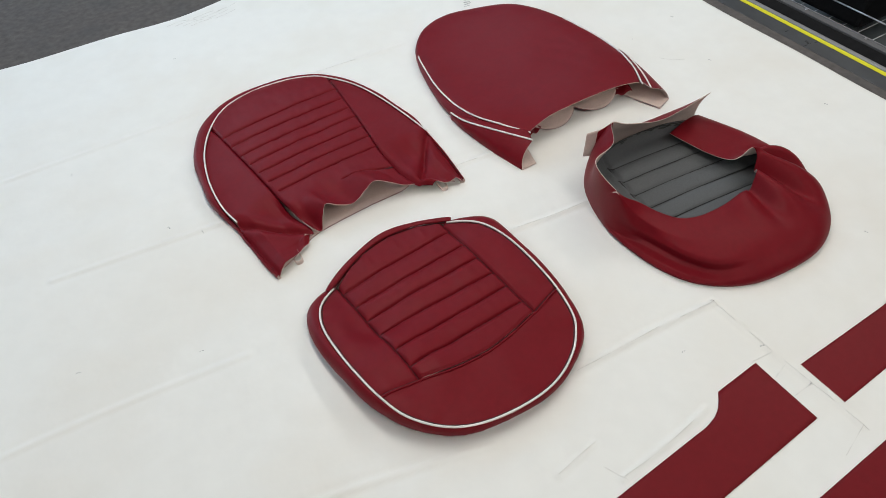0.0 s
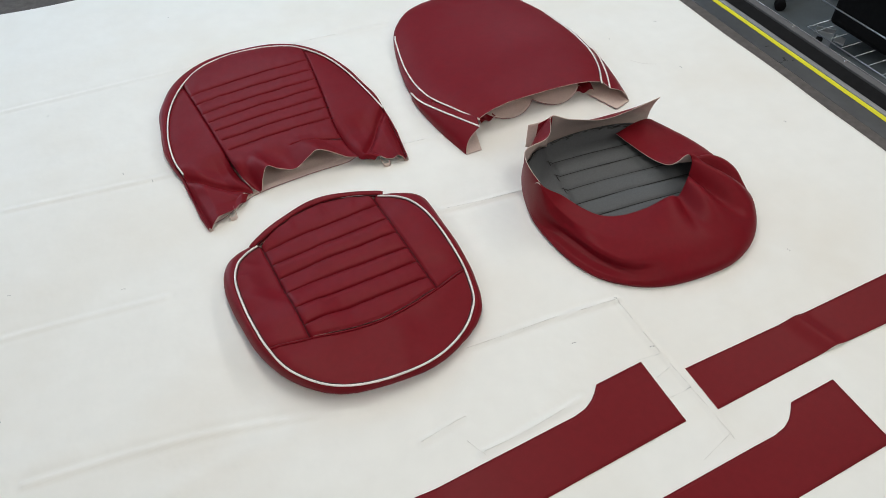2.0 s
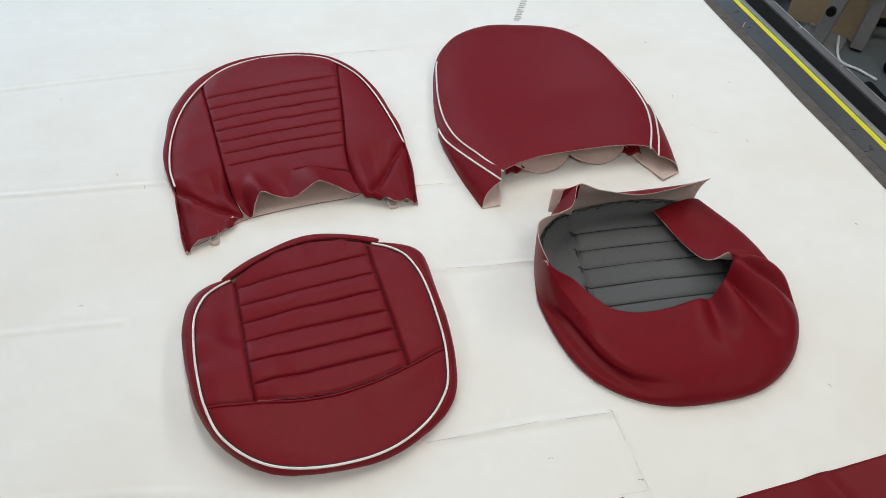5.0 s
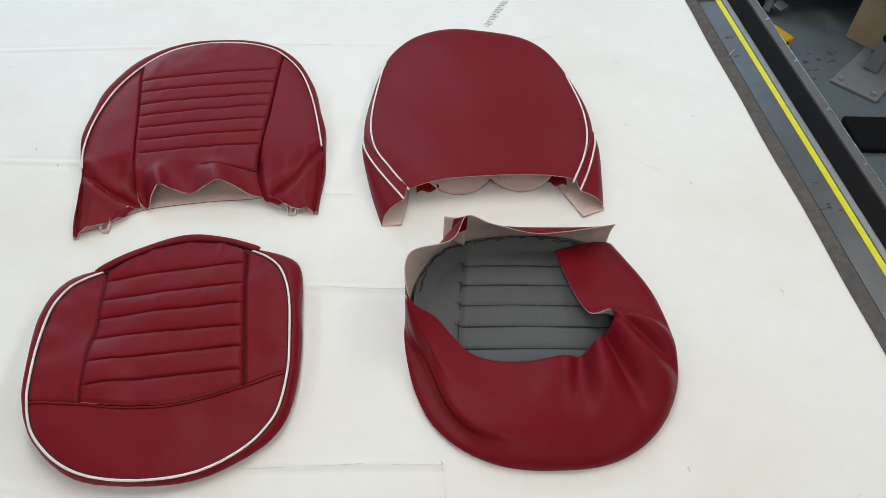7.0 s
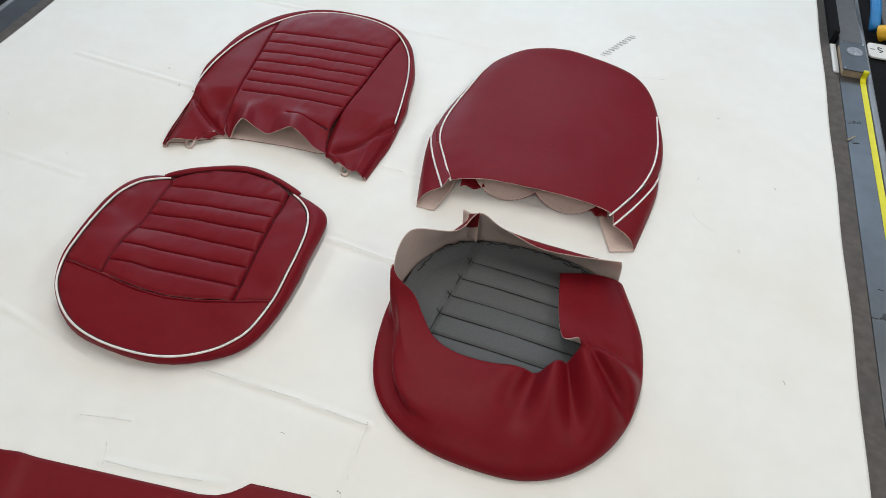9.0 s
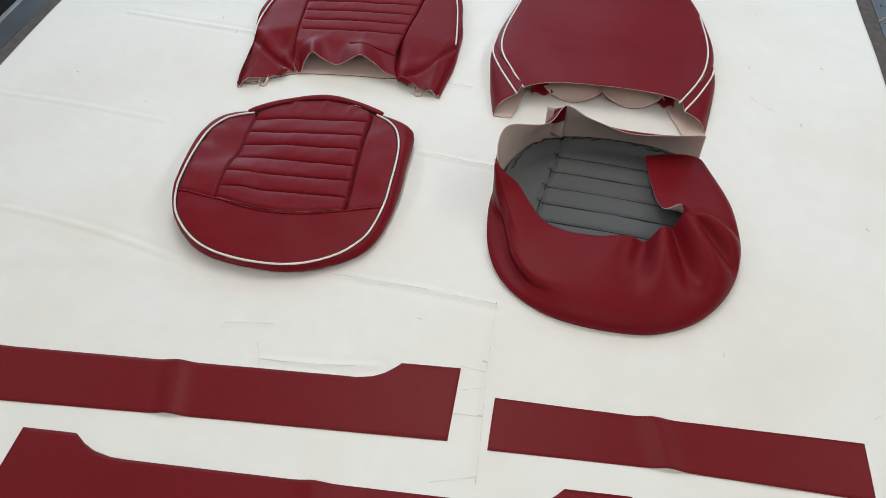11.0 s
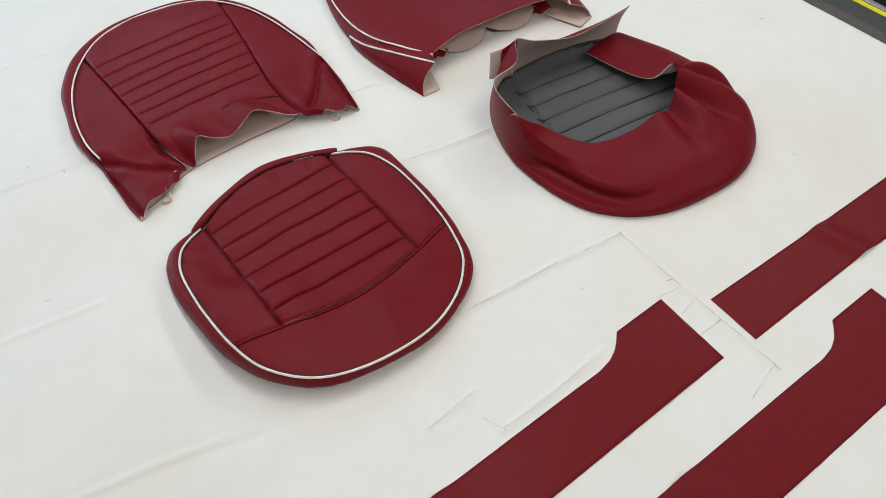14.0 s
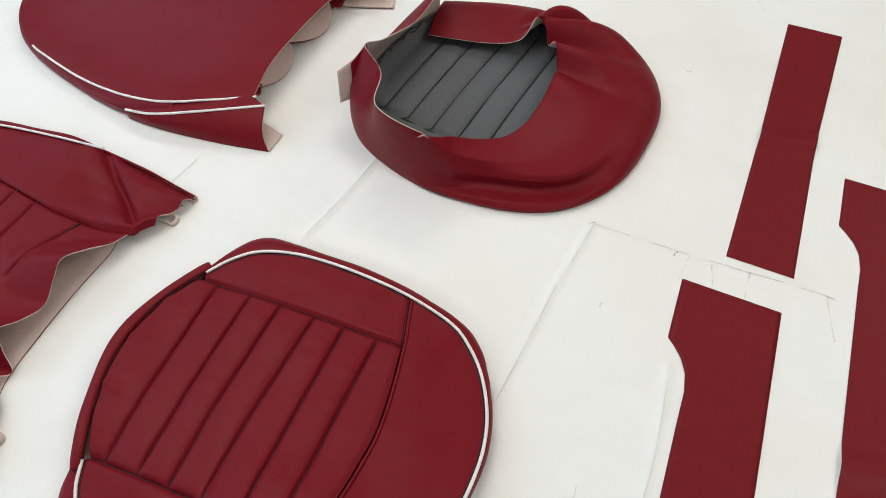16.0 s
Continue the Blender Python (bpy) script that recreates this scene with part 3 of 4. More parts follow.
        low = smooth01((vv - 0.62) / 0.15)
        curl = np.interp(s[:, 0], *zip(*hem_pts))[:, None]
        curl = (curl + np.roll(curl, 1, 0) + np.roll(curl, -1, 0)) / 3
        curl[0], curl[-1] = hem_pts[0][1], hem_pts[-1][1]
        z = z * (1 - low) + curl * low
        dd = near(g2, curve(dart, 30))
        z = z - 0.009 * np.exp(-(dd / 0.005) ** 2) * smooth01((s + 0.25) / 0.5) + 0.003 * np.exp(-((dd - 0.018) / 0.012) ** 2)
        g = np.concatenate([g2, np.maximum(z, 0.0075)[..., None]], 2)
        return sheet(name, g, [RED, BACKING], root, up=True)

    wing(arc_l + [(-0.606, 0.57), (-0.600, 0.51), (-0.591, 0.456)], sl[:-1] + [(-0.492, 0.528), (-0.500, 0.520), (-0.512, 0.498)], dart_l, [(0, 0.004), (0.10, 0.016), (0.26, 0.024), (0.45, 0.019), (0.70, 0.013), (0.86, 0.017), (1, 0.010)], "side_panel")
    wing(arc_r + [(-0.163, 0.60), (-0.168, 0.54), (-0.176, 0.488)], sr[:-1] + [(-0.268, 0.52), (-0.255, 0.51), (-0.240, 0.500)], dart_r, [(0, 0.004), (0.10, 0.016), (0.24, 0.022), (0.42, 0.015), (0.60, 0.017), (0.80, 0.026), (0.90, 0.026), (1, 0.016)], "side_panel")
    # boxing that rolls over the rim
    full = curve([(-0.591, 0.456), (-0.600, 0.51), (-0.606, 0.57)] + arc_l[::-1] + arc_t[1:] + arc_r[1:] + [(-0.163, 0.60), (-0.168, 0.54), (-0.176, 0.488)], 360)
    tang = np.gradient(full, axis=0)
    out = np.stack([-tang[:, 1], tang[:, 0]], 1)
    out /= np.linalg.norm(out, axis=1, keepdims=True)
    u = np.linspace(0, 1, 360)
    fade = smooth01((u - 0.10) / 0.10) * smooth01((0.92 - u) / 0.10)
    b = 0.004 + fade * (0.008 + 0.017 * np.exp(-((u - 0.36) / 0.11) ** 2) + 0.004 * np.exp(-((u - 0.6) / 0.10) ** 2)) + 0.001 * np.sin(u * 70)
    rings = curve([(0.0, 0.0225), (0.3, 0.027), (0.7, 0.0265), (1.0, 0.019), (1.05, 0.011), (0.8, 0.004), (0.2, 0.0016), (-1.0, 0.0016)], 24)
    zf = lerp(0.45, 1.0, fade)
    g = np.stack([np.concatenate([full + out * (b * f)[:, None], (z * zf)[:, None]], 1) for f, z in rings])
    sheet("side_wall", g, [RED, BACKING], root, "rolled red side wall")
    tube("piping", np.concatenate([loop, np.full((300, 1), 0.0270)], 1), 0.0018, WHITE_PIPE, root, "white vinyl piping")
    # dark stitching, with the flute grooves' shade put into its colour
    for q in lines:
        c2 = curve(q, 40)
        tube("flute_stitching", np.concatenate([c2, lift(c2, True)[:, None] + 0.0006], 1), 0.0011, SHADED_THREAD, root, sides=5)
    # the rear layer, lining side up
    a = curve([(-0.596, 0.470), (-0.560, 0.482), (-0.52, 0.505), (-0.477, 0.523), (-0.37, 0.534), (-0.290, 0.536), (-0.255, 0.548), (-0.225, 0.530), (-0.188, 0.500)], 60)
    bb = curve([(-0.600, 0.72), (-0.39, 0.74), (-0.178, 0.72)], 60)
    g2 = ruled(a, bb, 12)
    sheet("rear_lining", np.concatenate([g2, np.full(g2.shape[:2] + (1,), 0.0034)], 2), [BACKING, RED], root, "pale backing of the rear panel", up=True)
    for x, y in ((-0.545, 0.472), (-0.218, 0.492)):
        c = curve([(x - 0.008, y + 0.03, 0.012), (x - 0.008, y + 0.004, 0.010), (x - 0.006, y - 0.003, 0.007), (x + 0.004, y - 0.004, 0.007), (x + 0.008, y + 0.003, 0.010), (x + 0.007, y + 0.03, 0.012)], 34)
        g = np.stack([c + np.array([0.001, 0, -0.005]), c + np.array([0, 0.001, 0.003])])
        sheet("hem_loop", g, [BACKING, BACKING], root, "small pale hem loop")
    return root


backrest_cover()


# ---- backrest cover, plain back up ----
def backrest_cover_reversed():
    root = thing("backrest_cover", 0.15, 0.75, 0.0, "plain red back of a leathercloth backrest cover with white piping", "seat cover", "red seat covers")
    arc = [(-0.002, 0.502), (-0.030, 0.555), (-0.058, 0.62), (-0.066, 0.69), (-0.058, 0.78), (-0.036, 0.89), (-0.004, 0.965), (0.055, 1.022), (0.134, 1.046), (0.227, 1.024),
           (0.295, 0.990), (0.337, 0.935), (0.362, 0.84), (0.371, 0.74), (0.361, 0.65), (0.338, 0.575), (0.302, 0.506)]
    edge = [(-0.002, 0.502), (0.067, 0.512), (0.148, 0.516), (0.228, 0.514), (0.302, 0.506)]
    a, e = curve(arc, 200), curve(edge, 200)
    n = 90
    g2 = ruled(e, a, n)

    def lift(xy):
        d = near(xy, a)
        z = 0.022 + 0.012 * (1 - np.exp(-d / 0.035))
        return z + 0.022 * smooth01((0.80 - xy[..., 1]) / 0.30) + wavy(xy, 9, 0.003, 4.0) + wavy(xy, 28, 0.0008, 6.0)

    g = np.concatenate([g2, lift(g2)[..., None]], 2)
    sheet("back_panel", g, [RED, BACKING], root, "plain smooth red back panel")
    rim = a[18:182]
    tang = np.gradient(rim, axis=0)
    out = np.stack([-tang[:, 1], tang[:, 0]], 1)
    out /= np.linalg.norm(out, axis=1, keepdims=True)
    rings = curve([(0.0, 0.0), (0.5, -0.002), (1.0, -0.010), (0.8, -0.019), (-0.5, -0.0205)], 14)
    u = np.linspace(0, 1, len(rim))
    b = 0.004 + 0.012 * (np.exp(-((u - 0.05) / 0.16) ** 2) + np.exp(-((u - 0.95) / 0.16) ** 2))
    zr = lift(rim)
    g = np.stack([np.concatenate([rim + out * (b * f)[:, None], np.maximum(zr * (1 + z / 0.0225), 0.0016)[:, None]], 1) for f, z in rings])
    sheet("side_wall", g, [RED, BACKING], root, "red side wall")

    def pipe(pts):
        c = curve(pts, 70)
        z = np.maximum(lift(c[:, :2]) if c.shape[1] == 2 else c[:, 2], 0)
        tube("piping", np.concatenate([c[:, :2], z[:, None] + 0.001], 1), 0.0019, WHITE_PIPE, root, "white vinyl piping")

    pipe([(-0.028, 0.917), (-0.038, 0.885), (-0.059, 0.78), (-0.067, 0.69), (-0.059, 0.62), (-0.031, 0.555), (-0.003, 0.496)])
    pipe([(0.361, 0.85), (0.371, 0.74), (0.362, 0.65), (0.337, 0.570), (0.299, 0.494)])
    pl = [(-0.084, 0.68, 0.020), (-0.080, 0.63, 0.027), (-0.057, 0.562, 0.038), (-0.014, 0.474, 0.046)]
    pr = [(0.382, 0.660, 0.020), (0.371, 0.615, 0.026), (0.341, 0.54, 0.036), (0.310, 0.478, 0.042)]
    pipe(pl)
    pipe(pr)

    def flap(top, inner_top, ground, tip, flip):
        t, gr, i0, tp = curve(top, 60), curve(ground, 60), curve(inner_top, 60), curve(tip, 60)
        rows = []
        sec = np.linspace(0, 1, 14)
        for k in sec:
            rows.append(lerp(i0, t, k))
        for k in np.linspace(0, 1, 20)[1:]:
            mid = lerp(t, gr, k)
            bulge = math.sin(k * math.pi) * 0.010
            ramp = np.linspace(0, 1, 60)[:, None] ** 0.7
            mid = mid + np.array([bulge if flip else -bulge, 0, 0.004 * math.sin(k * math.pi)]) * ramp
            rows.append(mid)
        for k in np.linspace(0, 1, 12)[1:]:
            rows.append(lerp(gr, tp, k) + np.array([0, 0, -0.0004]))
        g = np.stack(rows)
        sheet("side_flap", g if flip else g[:, ::-1], [RED, BACKING], root, "red side flap with its pale backing showing")

    flap(pl, [(-0.066, 0.68, 0.024), (-0.059, 0.62, 0.034), (-0.031, 0.555, 0.041), (-0.006, 0.503, 0.050)],
         [(-0.084, 0.68, 0.003), (-0.083, 0.62, 0.003), (-0.072, 0.53, 0.003), (-0.056, 0.450, 0.003)],
         [(-0.03, 0.68, 0.003), (-0.02, 0.62, 0.003), (0.0, 0.545, 0.004), (-0.020, 0.450, 0.004)], False)
    flap(pr, [(0.368, 0.68, 0.024), (0.360, 0.62, 0.034), (0.332, 0.555, 0.040), (0.306, 0.503, 0.046)],
         [(0.385, 0.665, 0.003), (0.383, 0.61, 0.003), (0.370, 0.53, 0.003), (0.357, 0.462, 0.003)],
         [(0.31, 0.665, 0.003), (0.30, 0.61, 0.003), (0.280, 0.545, 0.006), (0.314, 0.446, 0.005)], True)
    # front layer hanging in two scallops under the edge
    m = 90
    x = np.linspace(0.015, 0.290, m)
    lobe = np.abs(np.sin((x - 0.035) / 0.120 * math.pi))
    near_y = 0.552 - 0.032 * lobe ** 0.6
    rows = []
    for k in np.linspace(0, 1, 16):
        y = lerp(0.62, near_y, k)
        z = 0.0035 + 0.012 * np.sin(k * math.pi) * lobe + 0.012 * (1 - lobe) * k
        rows.append(np.stack([x, y, z], 1))
    sheet("front_lining", np.stack(rows), [BACKING, RED], root, "pale scalloped lining of the front panel", up=True)
    for x0, x1, sgn in ((0.012, 0.062, 1), (0.262, 0.296, -1)):
        rows = []
        for k in np.linspace(0, 1, 14):
            xx = np.linspace(x0, x1, 24)
            t = (xx - x0) / (x1 - x0) if sgn > 0 else (x1 - xx) / (x1 - x0)
            rows.append(np.stack([xx, lerp(0.60, 0.516 + 0.022 * t, k) + 0 * xx, 0.005 + 0.024 * (1 - t) * np.sin(k * 2.6) + 0.004 * np.sin(t * 9) * k], 1))
        sheet("inner_fold", np.stack(rows), [RED, BACKING], root, "red fold tucked under the hem", up=True)
    return root


backrest_cover_reversed()


# ---- seat cushion cover, turned upside down ----
def cushion_cover_upturned():
    root = thing("seat_cushion_cover", 0.19, 0.18, 0.0, "upturned dark red seat cushion cover showing its grey fluted lining", "seat cover", "red seat covers")
    base = [(-0.029, 0.22), (-0.028, 0.15), (-0.017, 0.09), (0.006, 0.040), (0.048, -0.001), (0.105, -0.028), (0.18, -0.038), (0.25, -0.034),
            (0.31, -0.008), (0.355, 0.035), (0.385, 0.09), (0.399, 0.155), (0.399, 0.215), (0.388, 0.275), (0.350, 0.360), (0.338, 0.374),
            (0.25, 0.395), (0.17, 0.402), (0.10, 0.398), (0.055, 0.382), (0.015, 0.345), (-0.012, 0.29)]
    rim = [(-0.021, 0.214, 0.101), (0.018, 0.196, 0.070), (0.042, 0.170, 0.054), (0.068, 0.142, 0.046), (0.105, 0.126, 0.045), (0.150, 0.121, 0.047), (0.195, 0.121, 0.050), (0.230, 0.126, 0.053),
           (0.258, 0.140, 0.056), (0.278, 0.158, 0.060), (0.290, 0.172, 0.066), (0.284, 0.183, 0.079), (0.262, 0.200, 0.052), (0.247, 0.260, 0.040), (0.236, 0.340, 0.038), (0.328, 0.337, 0.102),
           (0.244, 0.336, 0.092), (0.187, 0.340, 0.090), (0.125, 0.352, 0.104), (0.083, 0.357, 0.121), (0.055, 0.318, 0.109), (-0.016, 0.285, 0.117)]
    base, rim = base[15:] + base[:15], rim[15:] + rim[:15]
    k = len(base)

    def spread(pts, n):
        """n steps per control point, so that both lines keep pace."""
        p = np.array(pts, float)
        out = []
        for i in range(k - 1):
            a, b, c, d = p[max(i - 1, 0)], p[i], p[i + 1], p[min(i + 2, k - 1)]
            for t in np.linspace(0, 1, n, endpoint=False):
                out.append(0.5 * (2 * b + (c - a) * t + (2 * a - 5 * b + 4 * c - d) * t * t + (3 * b - a - 3 * c + d) * t ** 3))
        out.append(p[-1])
        return np.array(out)

    per = 20
    o, e = spread(base, per), spread(rim, per)
    m = len(o)
    u = np.arange(m) / per
    tang = np.gradient(o, axis=0)
    out = np.stack([tang[:, 1], -tang[:, 0]], 1)
    out /= np.linalg.norm(out, axis=1, keepdims=True)
    gap = np.linalg.norm(e[:, :2] - o, axis=1)
    wide = smooth01((gap - 0.03) / 0.08)
    n = 80
    s = np.linspace(0, 1, n)[:, None]
    p0 = np.concatenate([o - out * 0.004, np.full((m, 1), 0.002)], 1)
    p1 = np.concatenate([o + out * (0.008 * wide)[:, None], (0.030 + 0.006 * (1 - wide))[:, None]], 1)
    mid = lerp(o, e[:, :2], 0.40)
    p2 = np.concatenate([mid, (np.maximum(e[:, 2] * 1.0, 0.056) * wide + e[:, 2] * 0.7 * (1 - wide))[:, None]], 1)
    late = np.exp(-((u - u[-1]) / 0.9) ** 2)
    p2[:, 2] -= 0.020 * np.exp(-((u - 19.6) / 1.3) ** 2)
    p1[:, 2] += 0.006 * late
    s3 = s[..., None]
    g = (1 - s3) ** 3 * p0 + 3 * (1 - s3) ** 2 * s3 * p1 + 3 * (1 - s3) * s3 ** 2 * p2 + s3 ** 3 * e
    # a sharp fold above the hollow side wall
    hold = smooth01((u - 6.4) / 0.8) * smooth01((12.3 - u) / 1.9)
    lip = 0.039 + (e[:, 2] - 0.036) * np.exp(-((u - 7.0) / 0.75) ** 2)

    def key(f, z):
        k_in = lerp(1.0 + 0.3 * smooth01((u - 7.3) / 1.3), 0.5, smooth01((u - 8.2) / 3.2))
        return np.concatenate([o + (e[:, :2] - o) * (f * (k_in if f < 0.45 else 1.0) * np.ones(m))[:, None], np.broadcast_to(z, (m,))[:, None]], 1)

    keys = [p0, key(0.01, 0.010), key(0.09, 0.015), key(0.26, 0.016), key(0.38, 0.50 * lip), key(0.34, 0.92 * lip), key(0.39, 1.08 * lip), key(0.55, lerp(lip, e[:, 2], 0.6) + 0.004), e]
    at = np.array([0, 0.10, 0.20, 0.30, 0.40, 0.47, 0.53, 0.68, 1.0])
    h = np.stack([np.stack([np.interp(s[:, 0], at, [q[i, c] for q in keys]) for c in range(3)], 1) for i in range(m)], 1)
    for _ in range(2):
        h[1:-1] = 0.25 * h[:-2] + 0.5 * h[1:-1] + 0.25 * h[2:]
    g = g * (1 - hold[None, :, None]) + h * hold[None, :, None]
    # gathers that fan out from behind the tear
    fan = g[..., :2] - np.array([0.255, 0.235])
    reach, turn = np.linalg.norm(fan, axis=-1), np.degrees(np.arctan2(fan[..., 1], fan[..., 0]))
    pleat = np.zeros_like(reach)
    for at, wide_deg, amp in ((-118, 9, 0.003), (-101, 6, -0.007), (-88, 7, 0.006), (-74, 5, -0.008), (-60, 7, 0.006), (-46, 5, -0.009), (-34, 6, 0.002),
                              (-20, 7, -0.004)):
        pleat += amp * np.exp(-((turn - at) / wide_deg) ** 2)
    strong = smooth01((reach - 0.045) / 0.045) * (1 - 0.9 * smooth01((reach - 0.140) / 0.090)) * smooth01((s - 0.10) / 0.25)
    g[..., 2] += 1.9 * pleat * strong * smooth01((u - 9.0) / 2.0)[None]
    g[..., 2] += wavy(g[..., :2], 16, 0.002, 11.0) * s
    g[..., 2] = np.maximum(g[..., 2], 0.002)
    sheet("skirt", g, [RED, BACKING], root, "loose gathered red skirt with pale backing")
    # small standing flap behind the back wall
    fa = curve([(0.083, 0.357, 0.121), (0.070, 0.368, 0.104), (0.050, 0.386, 0.090)], 14)
    fb = fa * np.array([1, 1, 0.35]) + np.array([0.0, 0.004, 0])
    sheet("loose_flap", ruled(fb, fa, 10), [RED, BACKING], root, "small loose pale-backed flap")
    fc = curve([(0.084, 0.354, 0.122), (0.074, 0.3625, 0.110), (0.064, 0.371, 0.098)], 14)
    fd = curve([(0.083, 0.353, 0.090), (0.070, 0.361, 0.076), (0.060, 0.370, 0.066)], 14)
    sheet("loose_flap", ruled(fd, fc, 10), [RED, RED], root, "small loose red flap")
    # grey lining inside
    a2 = curve([(-0.012, 0.245), (0.015, 0.15), (0.08, 0.09), (0.18, 0.07), (0.28, 0.09), (0.335, 0.17), (0.345, 0.24)], 120)
    b2 = curve([(-0.012, 0.245), (0.000, 0.30), (0.045, 0.355), (0.10, 0.380), (0.18, 0.384), (0.27, 0.372), (0.33, 0.33), (0.345, 0.24)], 120)
    g2 = ruled(a2, b2, 150)
    seam = [(0.084, 0.376), (0.058, 0.212), (0.045, 0.12)]
    rows = [[(0.083 - 0.0068 * i, 0.335 - 0.0415 * i), (0.17, 0.330 - 0.0420 * i), (0.33, 0.313 - 0.0415 * i)] for i in range(6)]
    z = 0.017 + 0 * g2[..., 0] + wavy(g2, 14, 0.0015, 8.0)
    ds = np.min([near(g2, curve(q, 12)) for q in rows], axis=0)
    z += 0.0045 * (1 - np.exp(-ds / 0.007)) - 0.0022 * np.exp(-(ds / 0.0018) ** 2)
    z = groove(z, g2, curve(seam, 20), 0.0048, 0.004)
    z += 0.010 * smooth01((0.03 - np.minimum(near(g2, a2), near(g2, b2))) / 0.03)
    sheet("grey_lining", np.concatenate([g2, z[..., None]], 2), [GREY_FOAM, GREY_FOAM], root, "grey foam-backed fluted lining", up=True)
    sm_line = curve(seam, 40)
    tube("seam_stitching", np.concatenate([sm_line, np.full((40, 1), 0.0158)], 1), 0.0012, BLACK_THREAD, root, sides=5)
    c = curve([(0.000, 0.275, 0.030), (0.022, 0.333, 0.031), (0.060, 0.366, 0.031), (0.11, 0.378, 0.031), (0.18, 0.381, 0.031), (0.25, 0.372, 0.031), (0.305, 0.350, 0.031)], 90)
    k9 = np.arange(90)
    for off, ph in ((0.0, 0.0), (0.0025, 1.7)):
        wob = np.stack([0.0014 * np.sin(k9 * 0.9 + ph), 0.0014 * np.cos(k9 * 0.7 + ph) - off, 0.001 * np.sin(k9 * 1.3 + ph) - off], 1)
        tube("seam_allowance", c + wob, 0.0013, BLACK_THREAD, root, "black frayed seam allowance", sides=6)
    for q in rows:
        c2 = curve(q, 40)
        tube("flute_stitching", np.concatenate([c2, np.full((40, 1), 0.0163)], 1), 0.0011, BLACK_THREAD, root, sides=5)
        x, y = q[0]
        tube("thread_end", curve([(x, y, 0.0175), (x - 0.006, y + 0.001, 0.021), (x - 0.010, y + 0.006, 0.0205)], 8), 0.0008, BLACK_THREAD, root, sides=5)
    return root


cushion_cover_upturned()


# ---- flat cut strips ----
def strip(name, outline_top, outline_bot, ridge_x, label):
    """A flat cut-out between an upper and a lower edge, with a soft fold across it."""
    m = 240
    x = np.linspace(outline_bot[0][0], outline_bot[-1][0], m)
    top, bot = np.array(outline_top), np.array(outline_bot)
    yt, yb = np.interp(x, top[:, 0], top[:, 1]), np.interp(x, bot[:, 0], bot[:, 1])
    n = 16
    v = np.linspace(0, 1, n)[:, None]
    g = np.zeros((n, m, 3))
    g[..., 0] = x[None]
    g[..., 1] = yb[None] * (1 - v) + yt[None] * v
    z = 0.0030 + 0.0 * v + wavy(g[..., :2], 14, 0.0006, 9.0)
    for rx in ridge_x:
        z = z + 0.006 * np.exp(-((x[None] - rx + 0.02 * v) / 0.018) ** 2)
    g[..., 2] = z
    ob = sheet(name, g, [RED_FLAT, BACKING], None, label, thick=0.0011)
    return tagged(ob, category="leather strip", group="cut red strips")


def notched(x0, y0, x1, slope):
    """Upper edge of a long strip with a raised lug at each end."""
    pts = []
    for dx, dy in ((0, 0.0), (0.082, 0.0), (0.100, -0.013), (0.118, -0.022), (0.145, -0.0285), (0.17, -0.0295)):
        pts.append((x0 + dx, y0 + dy + slope * dx))
    for dx, dy in ((0.18, -0.0300), (0.145, -0.0305), (0.122, -0.027), (0.106, -0.0196), (0.094, -0.010), (0.084, 0.0), (0, 0.0)):
        pts.append((x1 - dx, y0 + dy + slope * (x1 - x0 - dx)))
    return pts


strip("upholstery_strip", notched(-0.872, -0.198, -0.030, 0.0715), [(-0.868, -0.319), (-0.45, -0.286), (-0.026, -0.256)], [-0.425],
      "long flat dark red leathercloth strip with notched ends")
strip("upholstery_strip", notched(-0.62, -0.337, 0.222, 0.053), [(-0.617, -0.452), (-0.2, -0.432), (0.226, -0.411)], [-0.17],
      "long flat dark red leathercloth strip beside the first")
strip("upholstery_strip", [(0.028, -0.178), (0.27, -0.172), (0.531, -0.162)], [(0.030, -0.260), (0.27, -0.247), (0.538, -0.245)], [0.275],
      "short plain dark red leathercloth strip")


# ---- fittings on the table edge ----
def ink(points, z, width=0.002):
    c = curve(points, 6 * len(points))
    t = np.gradient(c, axis=0)
    side = np.stack([-t[:, 1], t[:, 0]], 1)
    side /= np.linalg.norm(side, axis=1, keepdims=True) + 1e-9
    g2 = np.stack([c - side * width / 2, c + side * width / 2])
    return np.concatenate([g2, np.full(g2.shape[:2] + (1,), z)], 2)


def inked(strokes, z, parent, label, width=0.002):
    for k, p in enumerate(strokes):
        sheet("ink_stroke", ink(p, z, width), [INK, INK], parent, label if k == 0 else "", thick=0.0003, up=True)


def written(text, size, m, parent, label):
    cu = bpy.data.curves.new("lettering", "FONT")
    cu.body, cu.size, cu.extrude = text, size, 0.0002
    tmp = bpy.data.objects.new("lettering", cu)
    scene.collection.objects.link(tmp)
    bpy.context.view_layer.update()
    me = bpy.data.meshes.new_from_object(tmp)
    bpy.data.objects.remove(tmp)
    me.transform(Matrix.Translation(-root_of(parent).location) @ m)
    me.materials.clear()
    me.materials.append(INK)
    ob = new("lettering", me)
    ob.parent = parent
    return tagged(ob, label)


